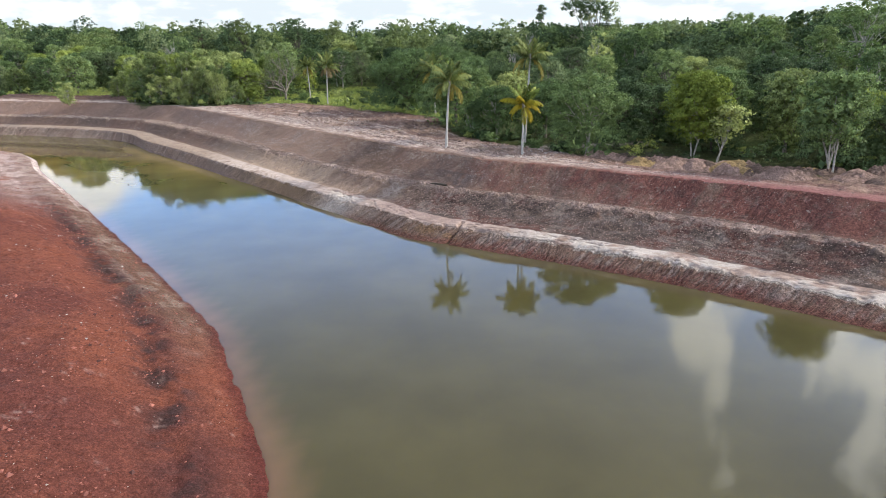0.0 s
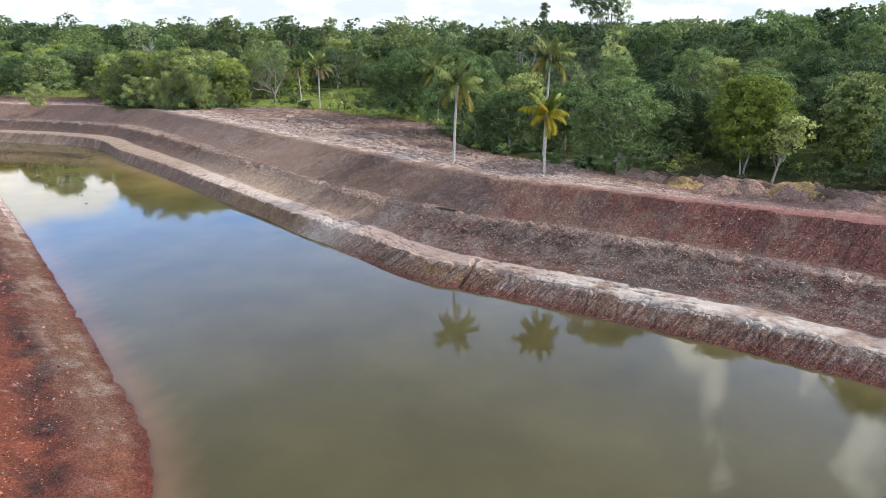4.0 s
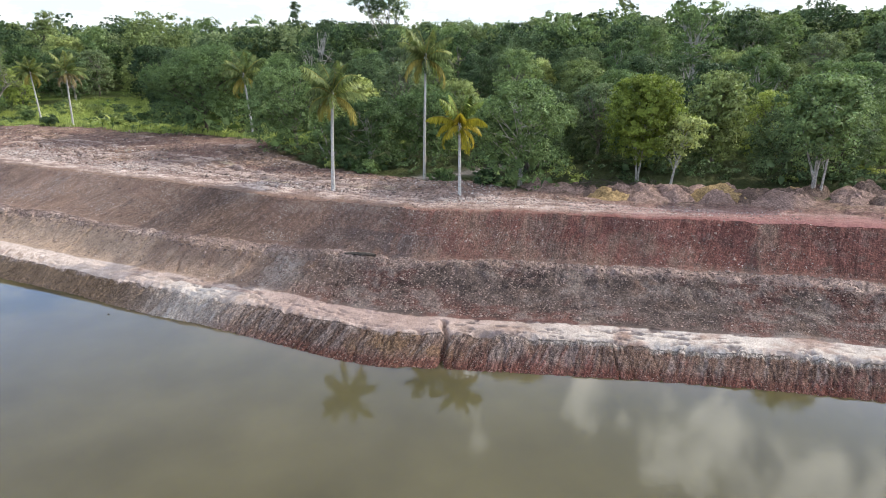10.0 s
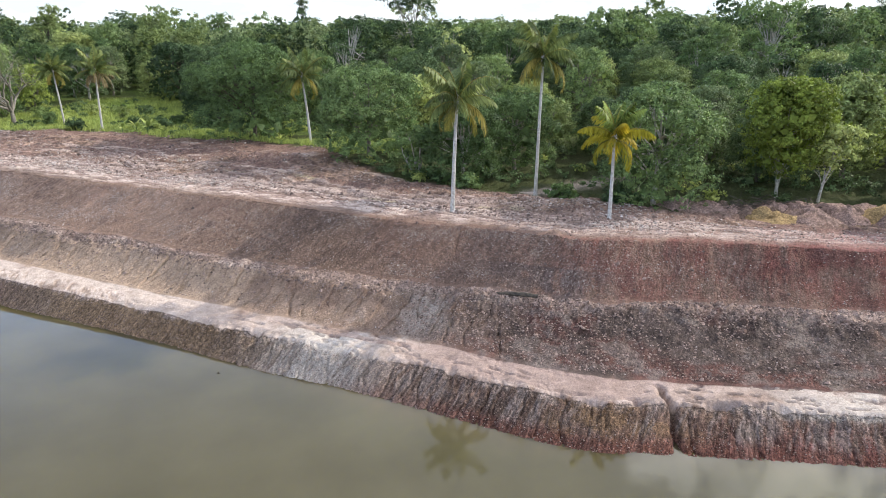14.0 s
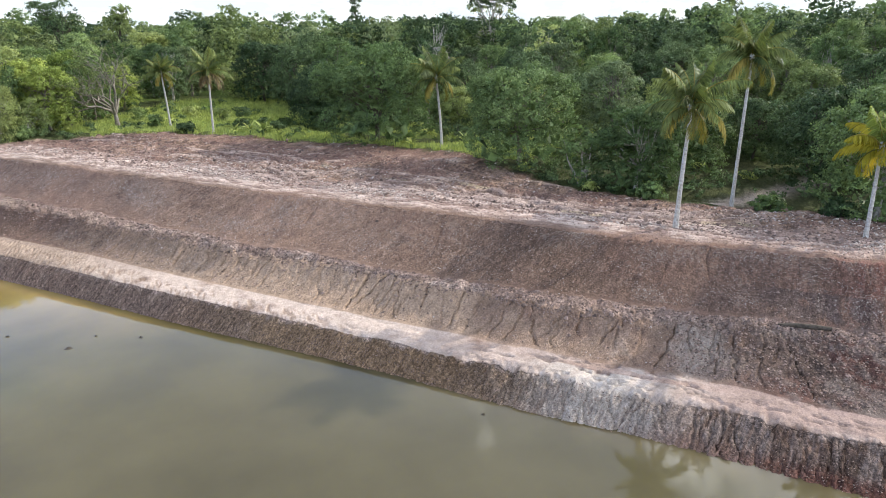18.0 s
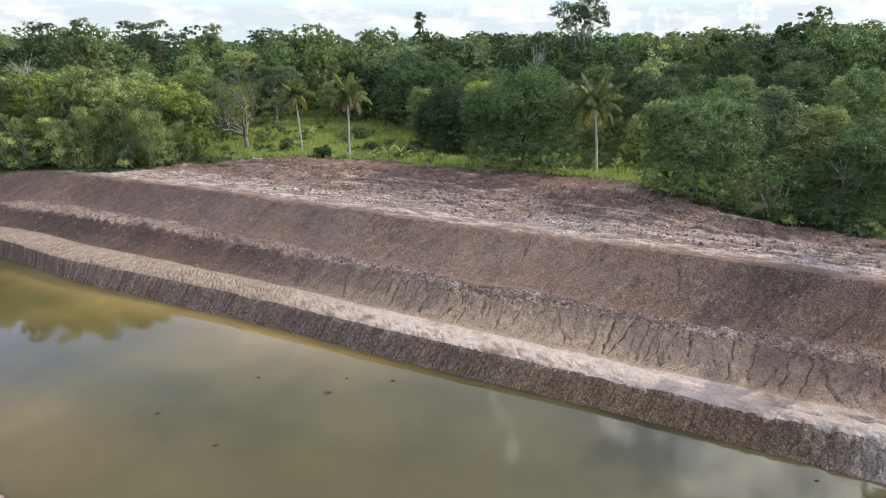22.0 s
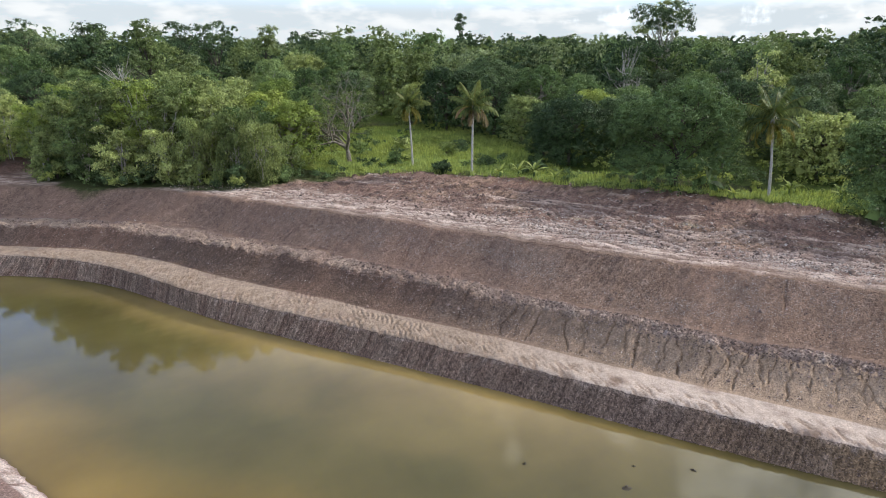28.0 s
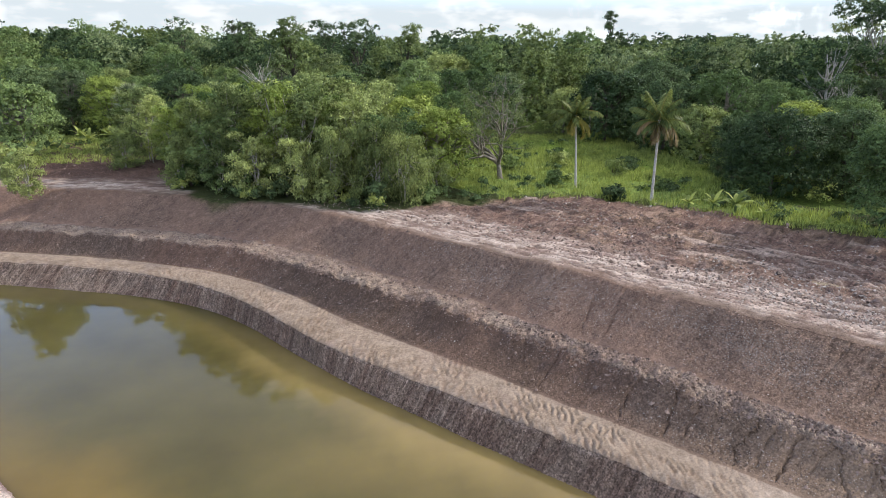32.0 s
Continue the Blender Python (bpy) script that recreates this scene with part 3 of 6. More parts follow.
    tracks = sum(np.exp(-((d - c - 0.35 * lumps(S / 14 + c, S * 0, 2)) / 0.22) ** 2) for c in (1.0, 2.7, 3.4, 5.1))
    road = topside * ease(0.1, 1.3, d + 0.3 * lumps(S / 1.5, d / 1.5, 3)) * (1 - ease(4.5, 6.5, d + 1.2 * lumps(S / 6, d / 6, 2)))
    dz += np.where(topside, road * (-0.06 * tracks * ease(-0.3, 0.4, lumps(S / 6 + 3, d / 3, 2)) + 0.06 * rough + 0.09 * lumps(S / 1.3 + 51, d / 0.38, 4, 0.65)), 0)
    torn = topside * (1 - road) * ease(0.3, 4, d)
    furrow = lumps(S / 5.0 + 13, d / 1.5, 4, 0.6)
    dz += torn * (0.3 * lumps(X / 1.2 + 31, Y / 1.2, 3, 0.85) * ease(0.5, 0.2, furrow) + 0.3 * np.abs(furrow) + 0.1 * np.abs(lumps(X / 3.1, Y / 3.1, 3)))
    # ruts of lorries that turned off the track, and wet hollows in them
    rut_bed, rut_lip, pool = np.zeros_like(Z), np.zeros_like(Z), np.zeros_like(Z)
    for a, b, c, e1, e2 in RUTS:
        f = np.clip((S - a) / (b - a), 0, 1)
        line = c + (e1 - c) * f + e2 * np.sin(np.pi * f) + 0.15 * lumps(S / 2.5, S * 0 + a, 3)
        on = topside * ease(0, 0.06, f) * ease(1, 0.94, f)
        for w in (-0.95, 0.95):
            v = np.abs(d - line - w)
            rut_bed = np.maximum(rut_bed, on * np.exp(-(v / 0.26) ** 2))
            rut_lip = np.maximum(rut_lip, on * np.exp(-((v - 0.5) / 0.22) ** 2))
    for a, b, w in POOLS:
        pool = np.maximum(pool, topside * ease(1.2, 0.7, np.hypot((S - a) / (2.2 * w), (d - b) / (0.6 * w)) + 0.35 * lumps(S, d, 3)))
    dz += 0.05 * rut_lip - 0.1 * rut_bed
    dz *= 1 - 0.9 * pool
    Z += dz
    Z[:, -1] -= 1.2
    Z[:, -2] -= 0.3
    # colours of the soil layers
    n1, n2, n3 = lumps(X / 7, Y / 7, 5), lumps(S / 2.3 + 11, O / 1.6, 5, 0.62), lumps(skew / 0.5, O / 3.4 + 7, 4, 0.75)
    n4 = lumps(S / 0.6 + 9, O / 0.5, 3, 0.7)
    red, brown, grey, pale, white, ochre = (0.175, 0.075, 0.06), (0.205, 0.13, 0.098), (0.182, 0.13, 0.103), (0.375, 0.29, 0.245), (0.43, 0.378, 0.33), (0.24, 0.165, 0.09)
    C = blend(np.broadcast_to(brown, (*X.shape, 3)), grey, 0.5 + 0.9 * n1)
    streak = 0.65 * n3 + 0.8 * n2 + 0.5 * n1
    redness = ease(93, 79, S + 4 * n1) * ease(4.75, 5.2, UU) * (1 - ease(6.2, 7.0, UU)) * ease(-0.65, 0.4, streak + 0.3 * ease(80, 60, S))
    C = blend(C, red, redness)
    C = blend(C, (0.165, 0.062, 0.055), 0.95 * ease(86, 74, S + 4 * n1) * ease(0.9, 1.0, UU) * ease(2.02, 1.55, UU + 0.35 * n3) * ease(-0.3, 0.3, streak + 0.05 + 0.5 * ease(1.6, 1.1, UU)))
    C = blend(C, (0.12, 0.085, 0.07), 0.75 * low * ease(80, 84, S + n1) * ease(93, 88, S + 2 * n1) * ease(-0.2, 0.3, n2 + 0.2))
    C = blend(C, (0.26, 0.16, 0.085), 0.6 * low * ease(78, 81, S) * ease(90, 84, S) * ease(0.0, 0.4, n2 - 0.4 * n1))
    drip = lumps(skew / 0.3 + 61, O / 5 + 3, 4, 0.7)
    C = blend(C, (0.31, 0.255, 0.23), 0.55 * low * ease(106, 96, S) * ease(1.15, 1.75, UU + 0.5 * drip) * ease(-0.1, 0.35, drip + 0.5 * n1 + 0.1))
    C = blend(C, (0.115, 0.09, 0.08), 0.85 * ease(98, 84, S + 3 * n1) * ((UU >= 3) & (UU < 4.1)) * ease(-0.5, 0.2, n2 + 0.35))
    C = blend(C, (0.185, 0.085, 0.068), 0.75 * ease(97, 86, S + 4 * n1) * ((UU >= 3) & (UU < 4.8)) * ease(-0.25, 0.35, n1 + n2 + 0.35 * ease(3.5, 3.1, UU) + 0.3 * ease(3.8, 4.1, UU)))
    n7 = lumps(S / 1.5 + 3, O / 0.9 + 21, 4, 0.65)
    C = blend(C, (0.25, 0.205, 0.18), 0.7 * ease(100, 86, S) * mid * ease(0.08, 0.45, n7))
    C = blend(C, (0.06, 0.045, 0.04), 0.65 * ease(100, 86, S) * mid * ease(0.1, 0.5, -n7))
    C = blend(C, (0.42, 0.305, 0.218), 0.85 * ease(90, 104, S) * ease(146, 120, S) * ((UU > 2.9) & (UU < 4.1)) * ease(-0.4, 0.3, n1 + 0.3))
    C = blend(C, (0.15, 0.1, 0.075), 0.55 * ease(140, 150, S) * ease(176, 162, S) * ((UU > 3) & (UU < 4)) * ease(-0.2, 0.4, n1 + 0.45))
    C = blend(C, (0.215, 0.142, 0.104), 0.75 * ease(92, 104, S + 4 * n1) * ease(150, 132, S + 6 * n1) * ((UU >= 5) & (UU < 6.05)) * ease(-0.5, 0.1, n1 + 0.3 * n2 + 0.2))
    C = blend(C, (0.1, 0.08, 0.075), 0.7 * np.exp(-((S - 88 - 2 * n2) / 5) ** 2) * ((UU > 4) & (UU < 5.5)) * ease(-0.1, 0.4, n2 + 0.5 * n4 + 0.3))
    C = blend(C, ochre, 0.6 * ((UU > 1) & (UU < 2)) * ease(96, 104, S + 3 * n1) * ease(132, 116, S + 6 * n1))
    # weathered, paler crust on the flats
    flat = np.where((UU >= 1.85) & (UU < 3), ease(1.88, 2.04, UU + 0.14 * n4 + 0.08 * n3) * ease(3.02, 2.92, UU + 0.1 * n4), 0) + 0.8 * np.where((UU >= 3.9) & (UU < 5), ease(3.94, 4.04, UU + 0.06 * n4) * ease(5.1, 4.75, UU + 0.3 * n4), 0)
    C = blend(C, pale, flat * (0.72 + 0.6 * n2 + 0.35 * n4))
    C = blend(C, white, 0.9 * ((UU >= 1.9) & (UU < 3)) * ease(80, 72, S + 3 * n2) * ease(-0.3, 0.2, n2 + 0.12))
    C = blend(C, (0.3, 0.228, 0.178), 0.6 * low * ease(128, 145, S) * ease(-0.2, 0.4, n3 + 0.5 * n2 + 0.1))
    # pits in the low flat darkened, their shade painted into the soil colour
    C = blend(C, (0.2, 0.155, 0.14), 0.8 * ((UU >= 2) & (UU < 3)) * (0.35 + 0.65 * ease(120, 100, S)) * ease(0.1, 0.5, pits))
    C = blend(C, (0.29, 0.21, 0.178), 0.75 * ((UU >= 2.1) & (UU < 3)) * ease(80, 84, S + 2 * n2) * ease(97, 92, S + 2 * n2))
    # shade inside the sunken dashes, laid on as colour below
    dash_shade = ((UU >= 2) & (UU < 3)) * dash
    C = blend(C, blend(np.broadcast_to((0.5, 0.41, 0.345), (*X.shape, 3)), (0.305, 0.236, 0.178), ease(124, 140, S)), ease(100, 112, S) * (0.8 * ((UU >= 2) & (UU < 2.98)) * ease(-0.9, -0.1, n2) + 0.5 * ((UU >= 4) & (UU < 4.8)) * ease(-0.3, 0.3, n2 + 0.5 * n4)))
    C = blend(C, (0.22, 0.155, 0.115), 0.75 * dash_shade)
    # valleys between the ribs darkened by colour, as shade would
    C = blend(C, (0.21, 0.155, 0.118), 0.65 * ((UU >= 2) & (UU < 2.95)) * ease(130, 142, S) * ease(-0.1, -0.8, ribs + 0.3 * n4))
    spot = np.exp(-((S - 98.5 - 1.2 * n2) / 3.4) ** 2) * ((UU > 1.0) & (UU < 2.6)) + 0.7 * np.exp(-((S - 95 + (UU - 3.5) * 3 - 2 * n2) / 2.6) ** 2) * ((UU > 2.8) & (UU < 4.3)) * ease(-0.4, 0.2, n2)
    C = blend(C, white, spot * (0.95 + 0.5 * n3))
    C = blend(C, (0.075, 0.055, 0.05), 0.4 * ease(0.2, 0.75, n2 + 0.4 * n4) * slope * (1 - 0.8 * mid * ease(92, 104, S) * ease(148, 130, S)))
    C = blend(C, (0.29, 0.225, 0.185), 0.3 * slope * (1 - mid * ease(98, 106, S)) * ease(0.35, 0.8, n4 + 0.3 * n1))
    C = blend(C, (0.2, 0.132, 0.102), 0.6 * high * ease(128, 140, S))
    C = blend(C, (0.15, 0.06, 0.045), 0.8 * ease(0.45, 0.12, Z) * (UU > 0.9) * ((UU < 2)) * ease(100, 86, S))
    # the top
    C = blend(C, (0.185, 0.118, 0.095), topside * 1.0 * ease(0.0, 2.0, d))
    C = blend(C, (0.38, 0.285, 0.24), road * (0.7 + 0.5 * n4 - 0.5 * tracks) * ease(46, 66, S))
    C = blend(C, (0.5, 0.4, 0.335), road * 0.6 * ease(100, 120, S) * ease(-0.3, 0.3, n2 + 0.4 * n4))
    churn = lumps(S / 1.3 + 51, d / 0.38, 4, 0.65)
    C = blend(C, (0.56, 0.46, 0.395), (road + 0.35 * torn * ease(12, 4, d)) * (0.4 + 0.3 * ease(90, 104, S)) * ease(0.08, 0.32, churn + 0.4 * n2) * ease(46, 62, S))
    C = blend(C, (0.17, 0.115, 0.095), road * 0.7 * ease(0.1, 0.4, -churn + 0.2 * n4))
    C = blend(C, (0.12, 0.085, 0.075), road * 0.5 * np.clip(tracks, 0, 1) * ease(-0.1, 0.4, n2 + 0.4 * n1))
    C = blend(C, (0.24, 0.11, 0.1), topside * ease(74, 60, S + 5 * n1) * 0.8 * ease(9, 3, d))
    n5, n6 = lumps(X / 0.9 + 31, Y / 0.9, 5, 0.85), lumps(X / 4.5 + 8, Y / 4.5, 4, 0.6)
    C = blend(C, (0.3, 0.205, 0.14), torn * 0.7 * ease(0.1, 0.5, n6))
    C = blend(C, (0.31, 0.215, 0.172), torn * 0.75 * ease(0.12, 0.42, n5 + 0.25 * n6))
    C = blend(C, (0.1, 0.068, 0.056), torn * 0.75 * ease(0.08, 0.4, -n5 + 0.3 * n6))
    C = blend(C, (0.52, 0.41, 0.34), torn * 0.6 * ease(0.34, 0.52, furrow + 0.15 * n5) * ease(82, 92, S))
    C = blend(C, (0.4, 0.32, 0.28), 0.7 * rut_lip)
    C = blend(C, (0.17, 0.12, 0.1), 0.75 * rut_bed)
    C = blend(C, (0.36, 0.29, 0.2), 0.9 * pool)
    off, _ = beside(X, Y, V_P, V_T)
    off = off.reshape(X.shape)
    lush = ease(0, 3, off) * within_glade(X, Y)
    C = blend(C, blend(np.broadcast_to((0.05, 0.06, 0.022), (*X.shape, 3)), (0.17, 0.235, 0.06), lush), ease(-0.6, 1.2, off + 1.5 * lumps(X / 2.5, Y / 2.5, 3)))
    C = blend(C, (0.11, 0.068, 0.055), 0.85 * topside * ease(-67, -72, X + 2 * n1) * ease(2.5, 5, d))
    lane = np.exp(-((Y - 81.5 - 0.25 * (X - 12)) / 1.2) ** 2) * ((X > 9) & (X < 27))
    C = blend(C, (0.4, 0.33, 0.28), lane * (0.8 + 0.5 * n2))
    C *= np.where(slope, 0.88 + 0.26 * high * ease(102, 122, S) + 0.3 * low * ease(100, 114, S) - 0.05 * ease(118, 138, S) * (UU > 2.9) - 0.14 * mid * ease(100, 92, S) - 0.14 * np.exp(-((S - 104) / 9) ** 2) * high, 1.0)[..., None]
    C *= (1 + np.where(topside, 0.14 * n5, 0.1 * n3) + np.where(slope, 0.16 * lumps(skew / 0.16, O / 2.2, 3, 0.75), 0) + 0.12 * n4)[..., None] * np.array((1.045, 1.045, 1.05))
    me = mesh_of("bank_far", np.c_[X.ravel(), Y.ravel(), Z.ravel()], grid_faces(*X.shape)[:, ::-1], EARTH)
    steep = np.where(slope, np.where(low, 1.0, np.where(mid & (S > 90) & (S < 136), 0.4, np.clip(0.8 - 0.22 * ease(108, 126, S) + 0.35 * n1, 0.45, 1))) * ease(-0.02, 0.1, fr), 0.0)
    steep = steep * (1 - 0.6 * chalk)
    steep = np.maximum(steep, np.where((UU >= 4) & (UU < 5), 0.58, 0.18))
    steep = np.where(topside, 0.36 + 0.24 * torn, steep)
    paint(me, "soil", np.clip(C, 0.01, 0.85).reshape(-1, 3), steep.ravel())
    lay(me, S + 0.3 * O + 0.12 * n2, O)
    SURFACE["far"] = (X[::3, ::2], Y[::3, ::2], Z[::3, ::2], UU[::3, ::2], S[::3, ::2], off[::3, ::2])
    return tagged(new("bank_far", me), "terraced bank of red-brown and grey earth with pale flats", "earth bank", kind="structure")


far_bank()


def near_bank():
    s, p, t = spline(NEAR, 0.2, 9)
    left = np.c_[-t[:, 1], t[:, 0]]
    late = ease(104, 138, s)[:, None]
    o = np.r_[np.linspace(-10, -0.6, 5), np.linspace(-0.4, 14, 120), np.linspace(14.4, 34, 34)]
    O = np.repeat(o[None, :], len(s), 0) + 0.0
    early_z = np.interp(o, [-10, -0.6, 0, 2.6, 4.0, 7.2, 9, 34], [-3, -0.35, 0, 0.95, 1.15, 2.5, 2.75, 3.0])
    late_z = np.interp(o, [-10, -0.6, 0, 0.9, 7, 10.5, 34], [-3, -0.4, 0, 0.55, 0.85, 2.6, 3.0])
    Z = early_z[None, :] * (1 - late) + late_z[None, :] * late
    S = np.repeat(s[:, None], len(o), 1)
    X, Y = p[:, :1] + left[:, :1] * O, p[:, 1:] + left[:, 1:] * O
    edge = 0.5 * lumps(S / 4, S * 0 + 2, 4) * ease(0, 1, O)
    Z += 0.18 * edge + 0.11 * lumps(S / 0.8, O / 0.7, 5, 0.7) * ease(-0.9, 0.3, O) + 0.18 * lumps(S / 3.5, O / 2.2, 3) * ease(1, 4, O)
    Z -= 0.06 * np.abs(lumps(S / 0.45 + 0.6 * O, O / 2.5, 3)) * ease(0.3, 1.2, O) * ease(6, 4, O)
    Z -= 0.13 * np.exp(-((O - 3.6 - 0.8 * lumps(S / 5, S * 0 + 8, 3)) / 0.45) ** 2) * (1 - late)
    Z -= 1.6 * ease(24, 34, O)
    n1, n2, n3 = lumps(X / 6, Y / 6, 4), lumps(S / 1.8, O / 1.5, 4, 0.6), lumps(S / 0.5, O / 0.5, 3, 0.7)
    C = blend(np.broadcast_to((0.275, 0.09, 0.052), (*X.shape, 3)), (0.18, 0.06, 0.043), 0.5 + 0.9 * n1)
    C = blend(C, (0.2, 0.125, 0.085), 0.8 * ease(66, 82, S + 5 * n1) * ease(3.6, 1.8, O + n2))
    C = blend(C, (0.28, 0.19, 0.16), late * ease(-0.4, 0.2, n1 + 0.4))
    C = blend(C, (0.44, 0.33, 0.29), late * ease(-0.2, 0.4, n2 + 0.1) * ease(8, 4, O))
    C = blend(C, (0.42, 0.33, 0.28), 0.6 * ease(66, 90, S) * ease(0.05, 0.4, n2) * ease(4.2, 1.5, O))
    wash = np.exp(-((O - 3.2 - 0.9 * lumps(S / 5, S * 0 + 8, 4)) / 1.25) ** 2) * (1 - late)
    C = blend(C, (0.115, 0.044, 0.037), 0.85 * wash * ease(-0.8, 0.1, n2 + 0.3 * n3 + 0.4 * n1))
    gully = np.exp(-((O - 3.4 - 0.9 * lumps(S / 5, S * 0 + 8, 4)) / 0.85) ** 2) * (1 - late)
    C = blend(C, (0.06, 0.042, 0.038), 0.75 * gully * ease(-0.1, 0.45, n2 + 0.35 * n3 + 0.15))
    C = blend(C, (0.28, 0.2, 0.15), 0.75 * ease(74, 84, S + 4 * n1) * ease(-0.05, 0.4, n2 + 0.3 * n3) * ease(4.0, 2.0, O + n2))
    C = blend(C, (0.5, 0.36, 0.31), 0.5 * ease(0.42, 0.6, n3) * ease(0.2, 0.6, n2))
    C = blend(C, (0.12, 0.03, 0.025), 0.7 * ease(0.3, 0.05, Z) * (1 - late))
    C = blend(C, (0.6, 0.5, 0.45), late * ((O > 0.1) & (O < 0.9)) * ease(-0.3, 0.2, n3))
    C *= ((0.8 + 0.2 * late) * (1 + 0.18 * n3))[..., None]
    me = mesh_of("bank_near", np.c_[X.ravel(), Y.ravel(), Z.ravel()], grid_faces(*X.shape), EARTH)
    paint(me, "soil", np.clip(C, 0.01, 0.85).reshape(-1, 3), (0.5 + 0.0 * O).ravel())
    lay(me, S, O)
    SURFACE["near"] = (X[::3, ::2], Y[::3, ::2], Z[::3, ::2], O[::3, ::2], S[::3, ::2])
    return tagged(new("bank_near", me), "bare bank of brick-red earth sloping to the water", "earth bank", kind="structure")


near_bank()


def pond():
    x, y = np.arange(-136, 66, 1.0), np.arange(-60, 144, 1.0)
    X, Y = np.meshgrid(x, y, indexing="ij")
    fo, fs = beside(X, Y, F_P, F_T)
    no, ns = beside(X, Y, N_P, N_T)
    fo, no = -fo.reshape(X.shape), no.reshape(X.shape)
    inside = (fo > -2.5) & (no > -2.5)
    d = np.minimum(fo, no)
    deep, shoal, sand, tan = (0.077, 0.067, 0.028), (0.112, 0.094, 0.034), (0.235, 0.16, 0.045), (0.3, 0.212, 0.075)
    n1, n2 = lumps(X / 13, Y / 13, 3), lumps(X / 6 + 7, Y / 6, 4)
    C = blend(np.broadcast_to(deep, (*X.shape, 3)), (0.096, 0.085, 0.046), ease(40, 62, Y - 0.5 * X + 8 * n1))
    C = blend(C, shoal, ease(64, 82, Y + 9 * n1) * 0.9)
    C = blend(C, (0.082, 0.077, 0.028), 0.7 * ease(6, 11, d + 4 * n2) * ease(72, 80, Y) * ease(112, 100, Y))
    C = blend(C, sand, 0.9 * ease(6, 0, no + 2.5 * n2) * ease(76, 90, Y))
    C = blend(C, tan, 0.6 * ease(9, 2, fo + 2.5 * n2) * ease(80, 94, Y) * ease(108, 96, Y + 3 * n2))
    C = blend(C, (0.4, 0.29, 0.115), 0.6 * ease(3.5, 0.5, fo + 0.8 * n2) * ease(82, 98, Y) * ease(124, 112, Y))
    C = blend(C, (0.3, 0.16, 0.1), 0.5 * ease(1.8, 0.0, no) * ease(80, 60, Y))
    C = blend(C, (0.15, 0.115, 0.06), 0.4 * ease(1.2, 0.0, fo) * ease(80, 60, Y))
    C = C * 0.85
    quad = inside[:-1, :-1] & inside[1:, :-1] & inside[1:, 1:] & inside[:-1, 1:]
    i, j = np.nonzero(quad)
    faces = np.c_[i * X.shape[1] + j, (i + 1) * X.shape[1] + j, (i + 1) * X.shape[1] + j + 1, i * X.shape[1] + j + 1]
    used = np.unique(faces)
    back = np.zeros(X.size, int)
    back[used] = np.arange(len(used))
    V = np.c_[X.ravel(), Y.ravel(), np.zeros(X.size)][used]
    me = mesh_of("water", V, back[faces], WATER)
    paint(me, "silt", C.reshape(-1, 3)[used])
    return tagged(new("water", me), "still muddy olive pond water mirroring the sky", "pond", kind="structure")


pond()


def ground():
    def axis(lo, hi, step, far):
        inner = np.arange(lo, hi + step, step)
        out = np.cumsum(step * 1.22 ** np.arange(1, 30))
        out = out[out < far]
        return np.r_[(lo - out)[::-1], inner, hi + out]
    x, y = axis(-150, 110, 2.5, 2500), axis(-60, 240, 2.5, 2500)
    X, Y = np.meshgrid(x, y, indexing="ij")
    fo, fs = beside(X, Y, F_P, F_T)
    no, ns = beside(X, Y, N_P, N_T)
    vo, _ = beside(X, Y, V_P, V_T)
    fo, no, vo = fo.reshape(X.shape), -no.reshape(X.shape), vo.reshape(X.shape)
    Z = np.where(fo > 0, land(X, Y), 3.0)
    Z = np.where((fo > 8) & (fo < 40), Z - 1.0, Z)
    Z = np.where((fo < 18) & (no < 20), -5.0, np.where(fo < 18, 1.6 + 1.2 * ease(22, 34, no), Z))
    Z += 0.3 * lumps(X / 6, Y / 6, 3) * (vo > 8)
    n1 = lumps(X / 9, Y / 9, 3)
    C = blend(np.broadcast_to((0.075, 0.11, 0.022), (*X.shape, 3)), (0.04, 0.045, 0.018), 0.5 + n1)
    C = blend(C, (0.14, 0.21, 0.035), within_glade(X, Y) * ease(-0.5, 0.1, n1 + 0.2))
    C = blend(C, (0.2, 0.11, 0.08), inside(X, Y, TRACK) * ease(160, 150, Y) * 0.9)
    C = blend(C, (0.14, 0.19, 0.045), inside(X, Y, TRACK) * ease(150, 158, Y + 3 * n1))
    C = blend(C, blend(np.broadcast_to((0.14, 0.052, 0.037), (*X.shape, 3)), (0.1, 0.04, 0.032), 0.5 + 0.9 * lumps(X / 6, Y / 6, 4)), (fo < 20) * 1.0)
    C = blend(C, (0.07, 0.085, 0.03), (fo < 20) * ease(60, 90, no + 12 * n1))
    me = mesh_of("ground", np.c_[X.ravel(), Y.ravel(), Z.ravel()], grid_faces(*X.shape), TURF)
    paint(me, "soil", np.clip(C, 0.01, 0.8).reshape(-1, 3))
    return tagged(new("ground", me), "grassy ground and leaf litter under the trees", "ground", kind="structure")


ground()

# ---- plants ----
def part(name, me, parent, label=""):
    ob = new(name, me)
    ob.parent = parent
    return tagged(ob, label)


